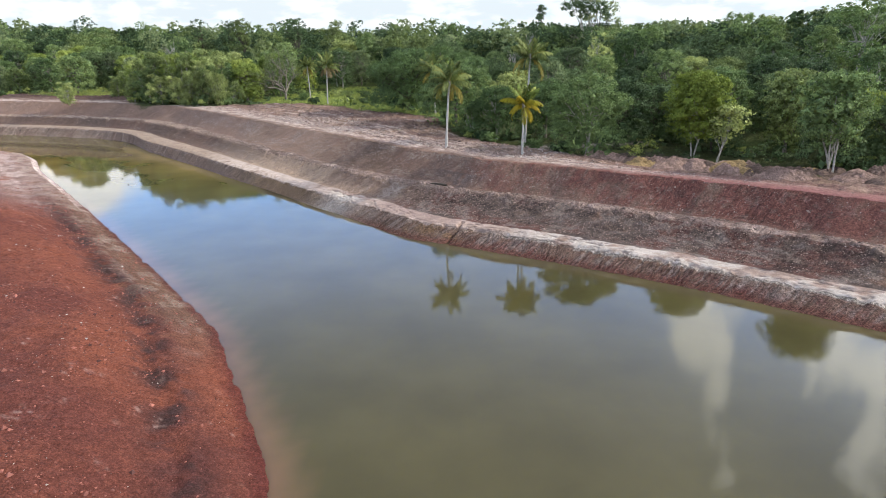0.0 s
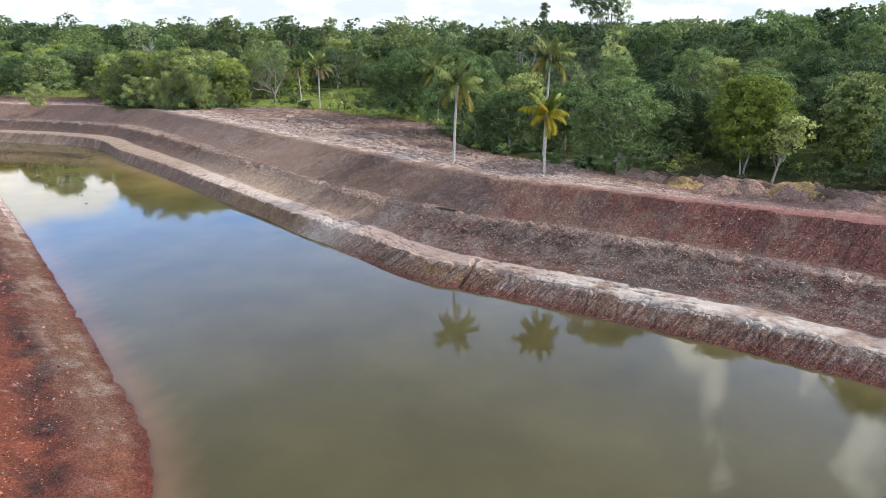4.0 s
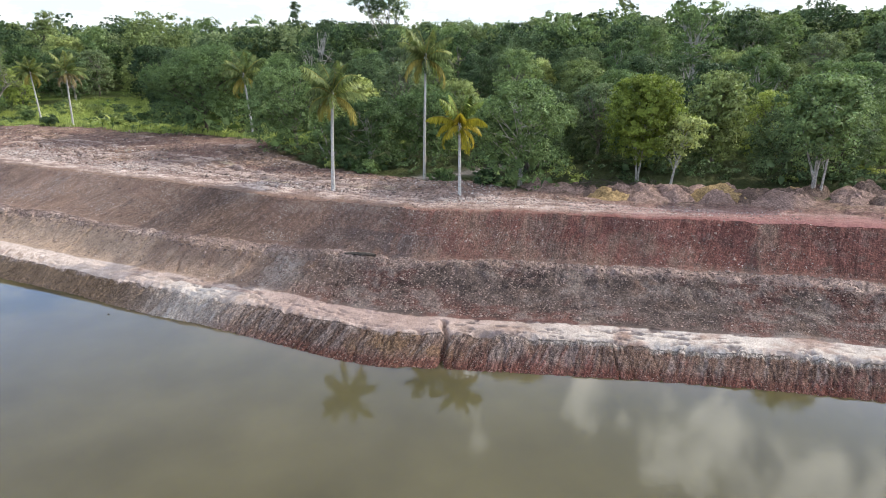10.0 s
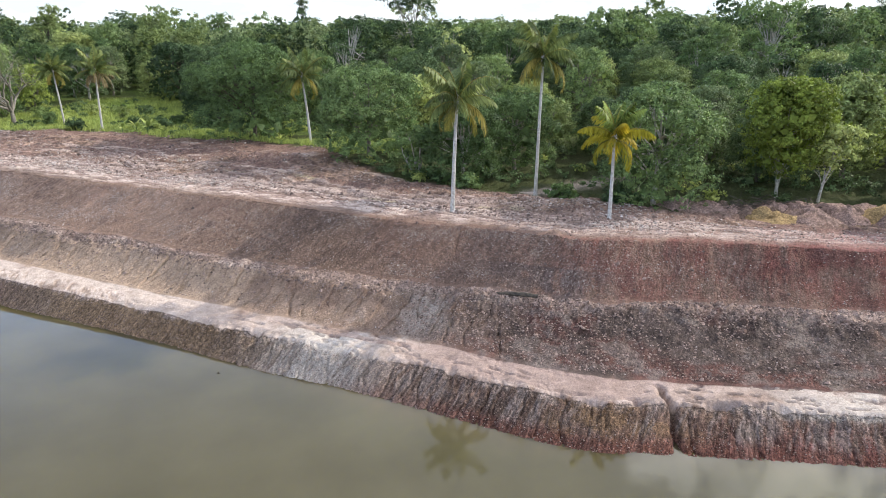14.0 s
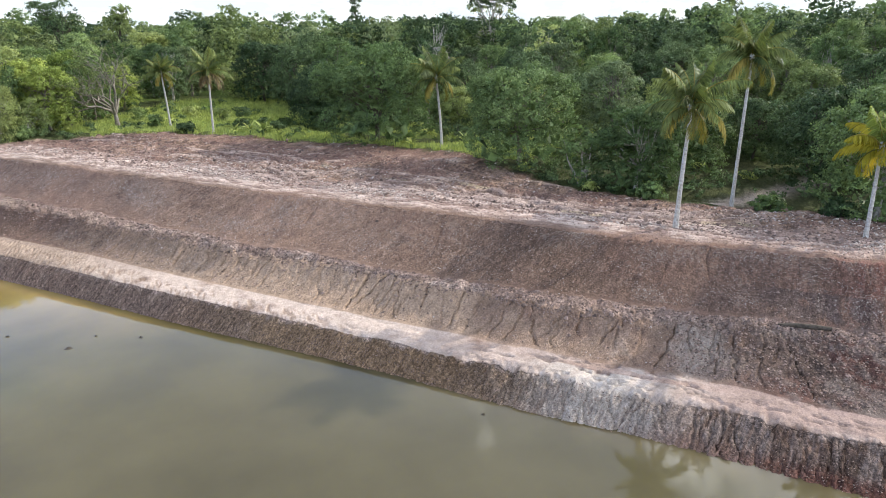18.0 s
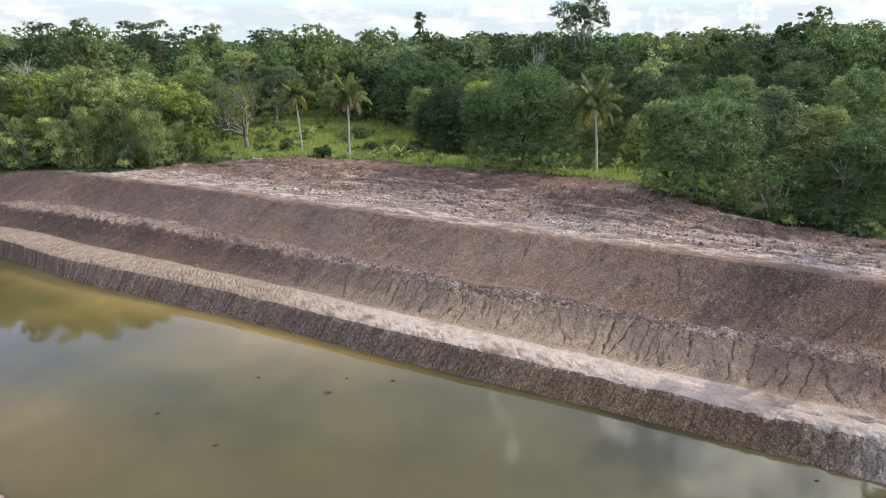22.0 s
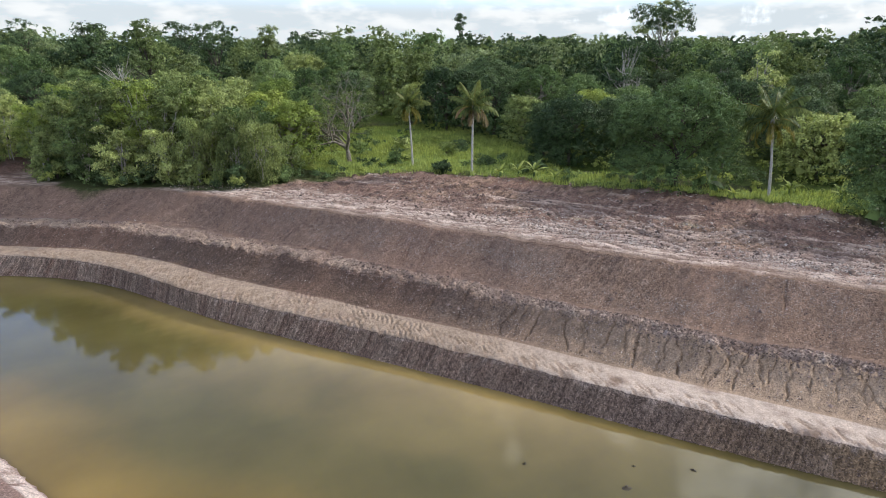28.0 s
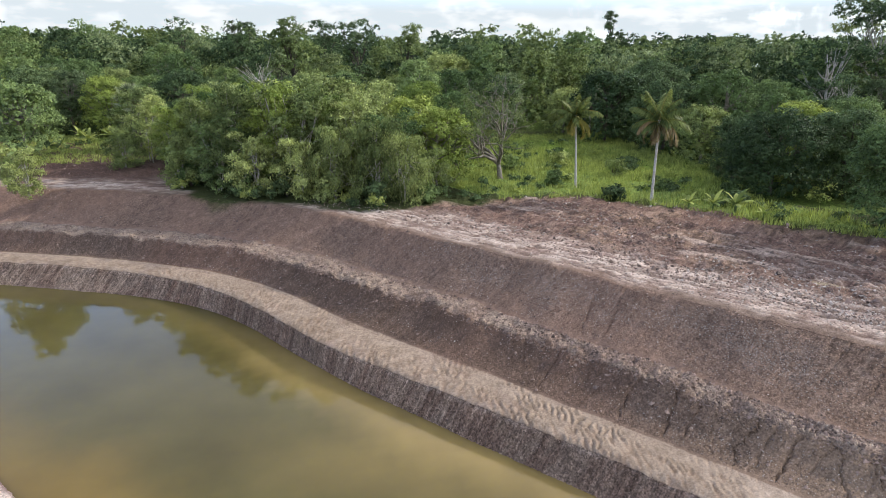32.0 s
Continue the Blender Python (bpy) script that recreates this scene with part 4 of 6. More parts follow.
class Pile:
    """Gathers quads and triangles of one mesh."""

    def __init__(self):
        self.v, self.f, self.n = [], [], 0

    def quads(self, v, f):
        self.v.append(np.asarray(v, float))
        self.f.append(np.asarray(f, int) + self.n)
        self.n += len(v)

    def mesh(self, name, mat, smooth=True):
        return mesh_of(name, np.vstack(self.v), np.vstack(self.f), mat, smooth)

    def tube(self, path, radii, sides=7):
        path = np.asarray(path, float)
        tan = np.gradient(path, axis=0)
        tan /= np.linalg.norm(tan, axis=1)[:, None] + 1e-9
        ref = np.where(np.abs(tan[:, 2:3]) > 0.9, np.array([[1.0, 0, 0]]), np.array([[0, 0, 1.0]]))
        a = np.cross(tan, ref)
        a /= np.linalg.norm(a, axis=1)[:, None] + 1e-9
        b = np.cross(tan, a)
        ang = np.arange(sides) * 2 * np.pi / sides
        ring = a[:, None, :] * np.cos(ang)[None, :, None] + b[:, None, :] * np.sin(ang)[None, :, None]
        v = path[:, None, :] + ring * np.asarray(radii, float)[:, None, None]
        n = len(path)
        f = []
        for i in range(n - 1):
            for j in range(sides):
                k = (j + 1) % sides
                f.append((i * sides + j, i * sides + k, (i + 1) * sides + k, (i + 1) * sides + j))
        self.quads(v.reshape(-1, 3), f)


def unit(v):
    return v / (np.linalg.norm(v, axis=-1, keepdims=True) + 1e-9)


def leaves(pile, at, normal, along, length, width):
    """Small pointed leaves: four corners each."""
    n = len(at)
    side = unit(np.cross(normal, along))
    along = unit(np.cross(side, normal))
    L, W = np.asarray(length)[:, None], np.asarray(width)[:, None]
    v = np.empty((n, 4, 3))
    v[:, 0] = at - along * L * 0.5
    v[:, 1] = at + side * W * 0.5 + normal * W * 0.12
    v[:, 2] = at + along * L * 0.5
    v[:, 3] = at - side * W * 0.5 + normal * W * 0.12
    pile.quads(v.reshape(-1, 3), np.arange(4 * n).reshape(n, 4))


def foliage(r, lobes, count, size, clump=0.55, hang=0.0, under=0.35, core=0.0, per=26, inner=36):
    """A crown of leaf clumps on the skins of several lobes (x, y, z, rx, ry, rz)."""
    pile = Pile()
    lobes = np.asarray(lobes, float)
    area = (lobes[:, 3] * lobes[:, 4] + lobes[:, 3] * lobes[:, 5] + lobes[:, 4] * lobes[:, 5])
    total = max(8, int(count / per))
    which = r.choice(len(lobes), total, p=area / area.sum())
    d = unit(r.normal(size=(total, 3)))
    low = d[:, 2] < -0.25
    flip = low & (r.random(total) > under)
    d[flip, 2] *= -1
    rad = r.uniform(0.86, 1.04, total)[:, None]
    centre = lobes[which, :3] + d * lobes[which, 3:] * rad
    puff = clump * r.uniform(0.6, 1.35, total)
    k = np.repeat(np.arange(total), per)
    e = r.normal(size=(len(k), 3)) * np.array([0.52, 0.52, 0.34])
    at = centre[k] + e * puff[k][:, None]
    out = unit(1.1 * d[k] + 0.6 * unit(e) + np.array([0, 0, 0.3]))
    nrm = unit(out + 0.5 * r.normal(size=out.shape))
    along = unit(r.normal(size=out.shape) + np.array([0, 0, -hang * 5]))
    if hang:
        drop = r.random(len(k)) ** 1.5 * hang * 2.6
        at[:, 2] -= drop
        nrm = unit(nrm * np.array([1, 1, 0.25]))
    ln = size * r.uniform(0.55, 1.2, len(k))
    leaves(pile, at, nrm, along, ln * (1 + hang * 0.8), ln * (0.6 - 0.25 * hang))
    if core:
        # shaded twigs and leaves inside
        k = np.repeat(np.arange(len(lobes)), inner)
        at = lobes[k, :3] + unit(r.normal(size=(len(k), 3))) * lobes[k, 3:] * (core * r.random(len(k)) ** 0.4)[:, None]
        ln = lobes[k, 3:].mean(1) * r.uniform(0.2, 0.42, len(k))
        leaves(pile, at, unit(r.normal(size=(len(k), 3))), unit(r.normal(size=(len(k), 3))), ln, ln * 0.7)
    return pile


def limbs(r, lobes, height, girth, lean=0.0, forks=1, fork_at=0.35, spread=0.0):
    """Tapered stems, one or several, each with the branches that reach into the lobes."""
    stems = []
    lobes = np.asarray(lobes, float)
    for q in range(forks):
        pile = Pile()
        stems.append(pile)
        a = 2 * np.pi * q / forks + r.uniform(0, 1)
        base = np.array([math.cos(a), math.sin(a), 0]) * (0.25 * girth * 4 if forks > 1 else 0)
        tip = np.array([math.cos(a) * spread * height + lean * height, math.sin(a) * spread * height, height * 0.8])
        n = 8
        u = np.linspace(0, 1, n)[:, None]
        path = base * (1 - u) + tip * u + 0.05 * height * np.sin(u * 3.1 + a) * np.array([math.sin(a), math.cos(a), 0]) + r.normal(0, 0.012 * height, (n, 3)) * u
        path[0, 2] = -0.4
        g = girth * (0.75 if forks > 1 else 1.0)
        pile.tube(path, g * (1.25 - 1.05 * u[:, 0]) + 0.015)
        mine = [lb for i, lb in enumerate(lobes) if i % forks == q]
        for lb in mine:
            f = r.uniform(fork_at, 0.85)
            st = path[int(f * (n - 1))]
            end = lb[:3] + r.normal(0, 0.15, 3)
            w = np.linspace(0, 1, 6)[:, None]
            mid = (st + end) / 2 + np.array([0, 0, -0.08 * height * (r.random() - 0.2)])
            p = st * (1 - w) ** 2 + mid * 2 * w * (1 - w) + end * w ** 2
            pile.tube(p, g * (0.45 * (1 - w[:, 0]) + 0.06), 5)
            for _ in range(3):
                e2 = end + unit(r.normal(size=3)) * lb[3:] * 0.85
                s2 = p[r.integers(2, 5)]
                w2 = np.linspace(0, 1, 4)[:, None]
                pile.tube(s2 * (1 - w2) + e2 * w2 + np.sin(w2 * 3.1) * r.normal(0, 0.1, 3), g * (0.16 * (1 - w2[:, 0]) + 0.03), 4)
    return stems


def dome(r, h, w, base, lobes, squash=0.75, jut=0.52):
    """Lobes of a rounded crown between base and h, w wide."""
    out = []
    for i in range(lobes):
        u = (i + r.uniform(0.1, 0.9)) / lobes
        z = base + (h - base) * u
        wide = w / 2 * min(1.0, (0.62 + 0.9 * u) if u < 0.42 else math.sqrt(max(0.0, 1 - ((u - 0.42) / 0.62) ** 2)))
        s = w * r.uniform(0.17, jut * 0.62)
        a = i * 2.4 + r.uniform(-0.5, 0.5)
        d = max(0.0, wide - s) * r.uniform(0.7, 1.05)
        rz = min(s * squash * 1.15, max(h - z, 0.35) + 0.2, max(z - base * 0.6, 0.4))
        out.append((d * math.cos(a), d * math.sin(a), min(z, h - rz), s, s, rz))
    out.append((0, 0, base + (h - base) * 0.5, w * 0.3, w * 0.3, (h - base) * 0.42))
    return out


def tree_of(name, stems, crown, bark, leaf, label, category="tree", crown_name="crown"):
    thing = new(name)
    for stem in stems:
        part("trunk" if category == "tree" else "stem", stem.mesh("trunk", bark), thing)
    part(crown_name, crown.mesh("crown", leaf), thing)
    thing.empty_display_size = 0.5
    return tagged(thing, label, category)


def place(x, y, turn=0.0, scale=1.0, sink=0.15):
    return Matrix.Translation((x, y, float(land(np.array([x]), np.array([y]))[0]) - sink)) @ Matrix.Rotation(turn, 4, "Z") @ Matrix.Scale(scale, 4)


def put(ob, x, y, turn=0.0, scale=1.0, sink=0.15):
    ob.matrix_basis = place(x, y, turn, scale, sink)
    return ob


def copy_scaled(ob, x, y, turn, scale, sink=0.15):
    c = copy_thing(ob, Matrix())
    c.matrix_basis = place(x, y, turn, scale, sink)
    return c


# the trees at the edge of the clearing, each one as it stands
def broad_tree(seed, h, w, leaf, bark, label, base=0.12, lobes=13, count=6500, size=0.27, forks=1, spread=0.0, lean=0.0, girth=None, clump=0.5, hang=0.0, squash=0.75, name="tree", sparse=False):
    r = np.random.default_rng(seed)
    lb = [(a + lean * c * 0.8, b, c, d, e, f) for a, b, c, d, e, f in dome(r, h, w, base * h, lobes, squash)]
    return tree_of(name, limbs(r, lb, h, girth or 0.016 * h + 0.03, lean, forks, 0.3, spread), foliage(r, lb, count, size, clump, hang, 0.35, 0.0 if sparse else 0.66), bark, leaf, label)


def round_top(r, h, w, bumps=9):
    """Lobes of a full, rounded crown: a dome with bosses on it."""
    out = [(0, 0, 0.56 * h, 0.4 * w, 0.4 * w, 0.38 * h), (0, 0, 0.24 * h, 0.46 * w, 0.46 * w, 0.26 * h)]
    for i in range(bumps):
        a, e = i * 2.4 + r.uniform(-0.4, 0.4), r.uniform(-0.45, 1.25)
        s = w * r.uniform(0.11, 0.22) * (9 / bumps) ** 0.35
        out.append((0.38 * w * math.cos(a) * math.cos(e), 0.38 * w * math.sin(a) * math.cos(e), 0.58 * h + 0.33 * h * math.sin(e), s, s, s * 0.8))
    return out


def wood_tree(seed, h, w, leaf, bark, label, bumps=16, count=14000, size=0.28, clump=0.42):
    r = np.random.default_rng(seed)
    lb = round_top(r, h, w, bumps)
    return tree_of("tree", limbs(r, lb[2:], h, 0.016 * h + 0.03, 0, 1, 0.3), foliage(r, lb, count, size, clump, 0.0, 0.3, 0.86, 18, 46), bark, leaf, label)


put(wood_tree(11, 9.4, 11.4, LEAF_DEEP, BARK, "dense bushy green tree with foliage down to the ground", 24, 44000, 0.19, 0.3), 1.5, 97.0)
put(wood_tree(12, 7.4, 7.3, LEAF_MID, BARK_PALE, "low bushy tree with pale thin trunks", 18, 22000, 0.19, 0.3), 6.6, 87.0)
put(wood_tree(13, 10.8, 13.9, LEAF_DEEP, BARK_DARK, "big round leafy tree with drooping green foliage", 30, 56000, 0.2, 0.32), -6.8, 115.0)
put(wood_tree(14, 8.2, 8.1, LEAF_MID, BARK, "rounded green tree beside the dirt path", 18, 22000, 0.2, 0.34), 14.0, 90.0)
put(wood_tree(15, 9.4, 9.4, LEAF_MID, BARK_PALE, "airy green tree with a pale leaning trunk and creepers", 20, 28000, 0.2, 0.32), 15.8, 73.0)
put(broad_tree(16, 9.8, 8.4, LEAF_LIME, BARK_PALE, "bright yellow-green tree with a flat-topped crown", 0.34, 22, 19000, 0.25, 2, 0.14, squash=0.62, girth=0.1, clump=0.36), 27.5, 71.5)
put(broad_tree(17, 6.4, 4.6, LEAF_GREY, BARK_PALE, "slender young tree with a leaning white trunk", 0.42, 8, 2400, 0.34, lean=0.22, girth=0.09, sparse=True), 29.2, 69.2)
put(broad_tree(18, 9.8, 8.4, LEAF_MID, BARK_PALE, "light green tree forking into several pale trunks", 0.4, 16, 13000, 0.26, 4, 0.16, girth=0.1, clump=0.38), 36.2, 60.5)
put(broad_tree(19, 9.8, 7.4, LEAF_GREY, BARK, "olive green tree behind the spoil heaps", 0.22, 16, 12000, 0.3, clump=0.38), 39.2, 74.0)
put(wood_tree(20, 8.4, 10.3, LEAF_DARK, BARK_DARK, "dark round-crowned tree at the edge of the grass", 18, 24000, 0.24, 0.4), -8.6, 132.4)
put(wood_tree(33, 11.0, 10.6, LEAF_DARK, BARK_DARK, "tall round dark tree at the back of the grass", 18, 10000, 0.4, 0.45), -11.5, 168.0)
put(wood_tree(21, 9.2, 7.7, LEAF_DARK, BARK_DARK, "dark dense tree with glossy leaves", 18, 22000, 0.24, 0.4), -1.0, 132.0)
put(wood_tree(28, 9.2, 9.6, LEAF_MID, BARK, "green spreading tree beside the eroded track", 22, 15000, 0.26, 0.32), -88.0, 157.5)
put(wood_tree(29, 6.8, 11.0, LEAF_GREY, BARK_DARK, "silvery spreading bush overgrown with creepers", 24, 14000, 0.33, 0.35), 12.5, 115.0)
put(broad_tree(30, 5.0, 4.6, LEAF_MID, BARK_PALE, "thin shrub with bare white stems", 0.05, 7, 2200, 0.34, 4, 0.3, sparse=True), 3.6, 90.3)

def slim_tree(seed, h, w, leaf, label, hang=0.0, base=0.1, lobes=18, count=8000, size=0.22):
    """A slender tree of fine foliage on thin pale stems."""
    r = np.random.default_rng(seed)
    lb = []
    for i in range(lobes):
        u = (i + r.random()) / lobes
        z = h * (base + (0.92 - base) * u)
        wide = w / 2 * (0.45 + 0.75 * math.sin(math.pi * min(1, 0.15 + 0.72 * u)))
        a, d = i * 2.4 + r.uniform(-0.6, 0.6), wide * r.uniform(0.45, 1.0)
        s = w * r.uniform(0.1, 0.2)
        lb.append((d * math.cos(a), d * math.sin(a), z, s, s, s * r.uniform(0.6, 0.9)))
    lb.append((0, 0, 0.5 * h, w * 0.28, w * 0.28, h * 0.36))
    return tree_of("tree", limbs(r, lb[:-1], h, 0.07, r.uniform(-0.05, 0.05), 2, 0.2, 0.08), foliage(r, lb, count, size, 0.32, hang, 0.4, 0.8, 16, 34), BARK_PALE, leaf, label)


def point_trees():
    """The thicket of slender trees on the point behind the bank."""
    r = np.random.default_rng(77)
    kinds = [
        slim_tree(501, 8.6, 4.6, LEAF_GREY, "slender olive green tree with thin pale stems on the point"),
        slim_tree(502, 9.4, 4.2, LEAF_LIGHT, "sunlit yellow-green tree with fine open foliage"),
        slim_tree(503, 7.4, 4.4, LEAF_WILLOW, "weeping grey-green tree with trailing twigs", 0.34, 0.05, 20, 8000, 0.2),
        slim_tree(504, 8.0, 5.0, LEAF_MID, "green tree with fine foliage in the thicket", 0.0, 0.08, 20),
        wood_tree(506, 8.4, 7.0, LEAF_LIGHT, BARK, "full yellow-green tree behind the thicket", 20, 12000, 0.25, 0.3),
        wood_tree(507, 8.8, 7.4, LEAF_GREY, BARK, "full olive green tree behind the thicket", 22, 12000, 0.25, 0.3),
        slim_tree(505, 6.0, 3.8, LEAF_GREY, "small bushy olive tree at the edge of the thicket", 0.1, 0.0, 16, 6500),
    ]
    used = set()
    for x, y, k, sc in (
            (-80.2, 139.4, 6, 0.78), (-81.6, 141.0, 6, 0.6), (-74.5, 150.0, 6, 0.9), (-72.6, 154.0, 0, 0.95), (-76.5, 164.0, 5, 1.0),
            (-45.4, 131.6, 2, 0.92), (-48.2, 132.8, 2, 1.08), (-43.2, 134.0, 6, 0.85), (-41.4, 138.6, 4, 1.0), (-43.4, 143.0, 4, 1.1), (-45.8, 136.8, 3, 1.05), (-50.0, 136.8, 0, 1.12), (-51.6, 133.6, 2, 0.95),
            (-54.0, 137.6, 0, 1.2), (-55.0, 134.8, 6, 1.0), (-57.2, 138.6, 1, 1.16), (-59.0, 136.6, 6, 1.05), (-61.0, 140.4, 0, 1.18), (-63.0, 139.2, 3, 0.9), (-65.0, 142.8, 0, 1.0), (-66.6, 141.2, 6, 0.95),
            (-68.0, 145.4, 1, 0.85), (-48.6, 141.6, 5, 1.1), (-53.2, 142.4, 4, 1.12), (-57.4, 144.6, 5, 1.15), (-62.0, 146.0, 3, 1.2), (-65.6, 148.4, 1, 1.05), (-47.6, 147.8, 5, 1.2), (-53.0, 148.6, 5, 1.25), (-58.6, 150.6, 4, 1.2), (-63.8, 152.4, 5, 1.1), (-68.6, 151.0, 3, 0.95)):
        turn = r.uniform(0, 6.28)
        if k in used:
            copy_scaled(kinds[k], x, y, turn, sc)
        else:
            used.add(k)
            put(kinds[k], x, y, turn, sc)
    # a pale tree that lost its upper leaves
    wood = Pile()
    path = np.array([(0, 0, -0.3), (0.1, 0, 3.0), (-0.1, 0.1, 6.0), (-0.4, 0.1, 8.4)])
    wood.tube(path, [0.14, 0.11, 0.08, 0.05], 7)
    for _ in range(46):
        u = r.uniform(0.45, 1.0)
        at = np.array([np.interp(u, (0, 0.35, 0.7, 1), path[:, k]) for k in range(3)])
        a = r.uniform(0, 6.28)
        tip = at + np.array([math.cos(a) * 1.5 - 0.5, math.sin(a) * 1.5, r.uniform(1.2, 2.6)]) * r.uniform(0.6, 1.2)
        wood.tube([at, (at + tip) / 2 + r.normal(0, 0.12, 3), tip], [0.035, 0.024, 0.01], 4)
    lb = [(r.normal(0, 1.2), r.normal(0, 1.2), r.uniform(2.5, 7.5), 0.6, 0.6, 0.5) for _ in range(16)]
    put(tree_of("tree", [wood], foliage(r, lb, 4200, 0.22, 0.34, 0.0, 0.4, 0.6, 16, 20), BARK_PALE, LEAF_GREY, "tall thin-leaved tree with bare pale upper twigs"), -58.2, 143.6, 0.0, 1.2)


point_trees()


def bare_tree():
    """A short trunk that forks low into arching limbs, boughs and twigs, with few leaves."""
    r = np.random.default_rng(31)
    wood, tips = Pile(), []

    def grow(at, way, length, girth, depth):
        n = 5
        path, d = [at], np.array(way)
        for _ in range(n - 1):
            d = unit(d + r.normal(0, 0.16, 3) + np.array([0, 0, 0.05 if depth < 3 else -0.02]))
            path.append(path[-1] + d * length / (n - 1))
        wood.tube(path, np.linspace(girth, girth * 0.6, n), 7 if depth < 2 else 4)
        if depth == 5:
            tips.append(path[-1])
            return
        count = 6 if depth == 0 else 3 if depth < 3 else 2
        for k in range(count):
            a = r.uniform(0, 1) + 6.283 * k / count
            side = unit(np.cross(d, [0.3, 0.2, 1.0]))
            out = side * math.cos(a) + np.cross(d, side) * math.sin(a)
            lean = 1.15 if depth == 0 else 0.75
            start = path[-1] if depth == 0 or k else path[r.integers(2, n)]
            grow(start, unit(d + lean * out + np.array([0, 0, 0.15])), length * r.uniform(0.62, 0.9) if depth else 2.3 * r.uniform(0.8, 1.2), girth * 0.55, depth + 1)

    grow(np.array([0, 0, -0.3]), (0.05, 0, 1.0), 1.8, 0.3, 0)
    lb = [(*t, 0.35, 0.35, 0.25) for t in tips[::2]]
    return tree_of("tree", [wood], foliage(r, lb, 9000, 0.15, 0.34, per=12), BARK, LEAF_WILLOW, "nearly bare grey tree with open branching limbs", crown_name="sparse_foliage")


put(bare_tree(), -34.2, 141.5, 0.0, 1.28)


def emergent(seed, h, w, label, leaf, count=4200, low=0.5, bark=None):
    """A tall tree with an open, layered crown on a bare stem."""
    r = np.random.default_rng(seed)
    lb = []
    for i in range(17):
        z = h * r.uniform(low * 0.75, 0.97)
        a, d = r.uniform(0, 6.28), w / 2 * r.uniform(0.2, 0.9) * (1.25 - z / h * 0.6)
        s = w * r.uniform(0.14, 0.26)
        lb.append((d * math.cos(a), d * math.sin(a), z, s, s, s * 0.6))
    return tree_of("tree", limbs(r, lb, h, 0.24, 0.02, 1, 0.5), foliage(r, lb, count, 0.44, 0.6), bark or BARK_PALE, leaf, label)


put(emergent(41, 19.5, 15.0, "tall open-crowned tree rising over the wood", LEAF_DARK, 8000), 36.3, 172.3)
put(emergent(42, 15.5, 10.0, "slim tree with tiers of flat branches", LEAF_MID), 65.0, 104.0)
put(emergent(43, 12.0, 7.0, "thin pale-stemmed tree above the canopy", LEAF_GREY, 2400), 32.5, 144.0)
put(emergent(44, 21.0, 5.0, "lone dark tree wrapped in creepers on the skyline", LEAF_DARK, 6500, 0.3, BARK_DARK), 43.2, 300.0)


# trees that stand out against the sky
for i, (x, y, top, w, leaf, low, words) in enumerate((
        (-60, 199, 25.5, 8, LEAF_GREY, 0.7, "flat-topped tree spreading over the wood"), (-47.5, 215, 26.2, 11, LEAF_DARK, 0.45, "dark full-crowned tree on the skyline"),
        (-36.4, 220, 26.6, 7, LEAF_GREY, 0.45, "pale slender tree on the skyline"), (-17.4, 229, 26.6, 12, LEAF_DARK, 0.4, "broad dark tree on the skyline"),
        (2.8, 221, 25.8, 9, LEAF_MID, 0.4, "round green tree on the skyline"), (-73, 232, 27, 10, LEAF_DARK, 0.6, "open dark tree on the skyline"),
        (41.6, 182, 30, 12, LEAF_GREY, 0.45, "tall airy tree with tiers of light foliage"), (-89, 246, 27.5, 11, LEAF_DARK, 0.55, "dark tree with an open top on the skyline"),
        (-54.6, 245, 28, 10, LEAF_DARK, 0.5, "dark tree on the skyline"))):
    put(emergent(400 + i, top - float(land(np.array([x]), np.array([y]))[0]), w, words, leaf, 5200, low, BARK_DARK), x, y)


def frond(pile, rib, r, base, yaw, rise, length, droop, leaflets, width):
    """One feather leaf: an arching rib with two rows of hanging leaflets."""
    n = 9
    u = np.linspace(0, 1, n)
    ang = rise - droop * u ** 1.3
    step = length / (n - 1)
    x = np.concatenate([[0], np.cumsum(np.cos(ang[:-1]) * step)])
    z = np.concatenate([[0], np.cumsum(np.sin(ang[:-1]) * step)])
    hdir = np.array([math.cos(yaw), math.sin(yaw), 0])
    side = np.array([-math.sin(yaw), math.cos(yaw), 0])
    path = base + np.outer(x, hdir) + np.outer(z, [0, 0, 1]) + np.outer(np.sin(u * 2.2) * r.normal(0, 0.12) * length * 0.4, side)
    rib.tube(path, 0.045 * (1.1 - u), 4)
    t = np.linspace(0.12, 0.99, leaflets)
    at = np.c_[[np.interp(t, u, path[:, k]) for k in range(3)]].T
    tan = unit(np.c_[[np.interp(t, u, np.gradient(path[:, k])) for k in range(3)]].T)
    for sgn in (-1, 1):
        ln = length * 0.27 * np.sin(np.pi * np.clip(t * 0.92 + 0.06, 0, 1)) ** 0.6 * r.uniform(0.8, 1.15, leaflets)
        d = unit(side * sgn * 0.7 + tan * 0.6 + np.array([0, 0, -0.8]) + r.normal(0, 0.12, (leaflets, 3)))
        tip = at + d * ln[:, None] + np.array([0, 0, -0.22]) * ln[:, None]
        mid = at + d * ln[:, None] * 0.45
        v = np.stack([at, mid + tan * width, tip, mid - tan * width], 1)
        pile.quads(v.reshape(-1, 3), np.arange(4 * leaflets).reshape(-1, 4))


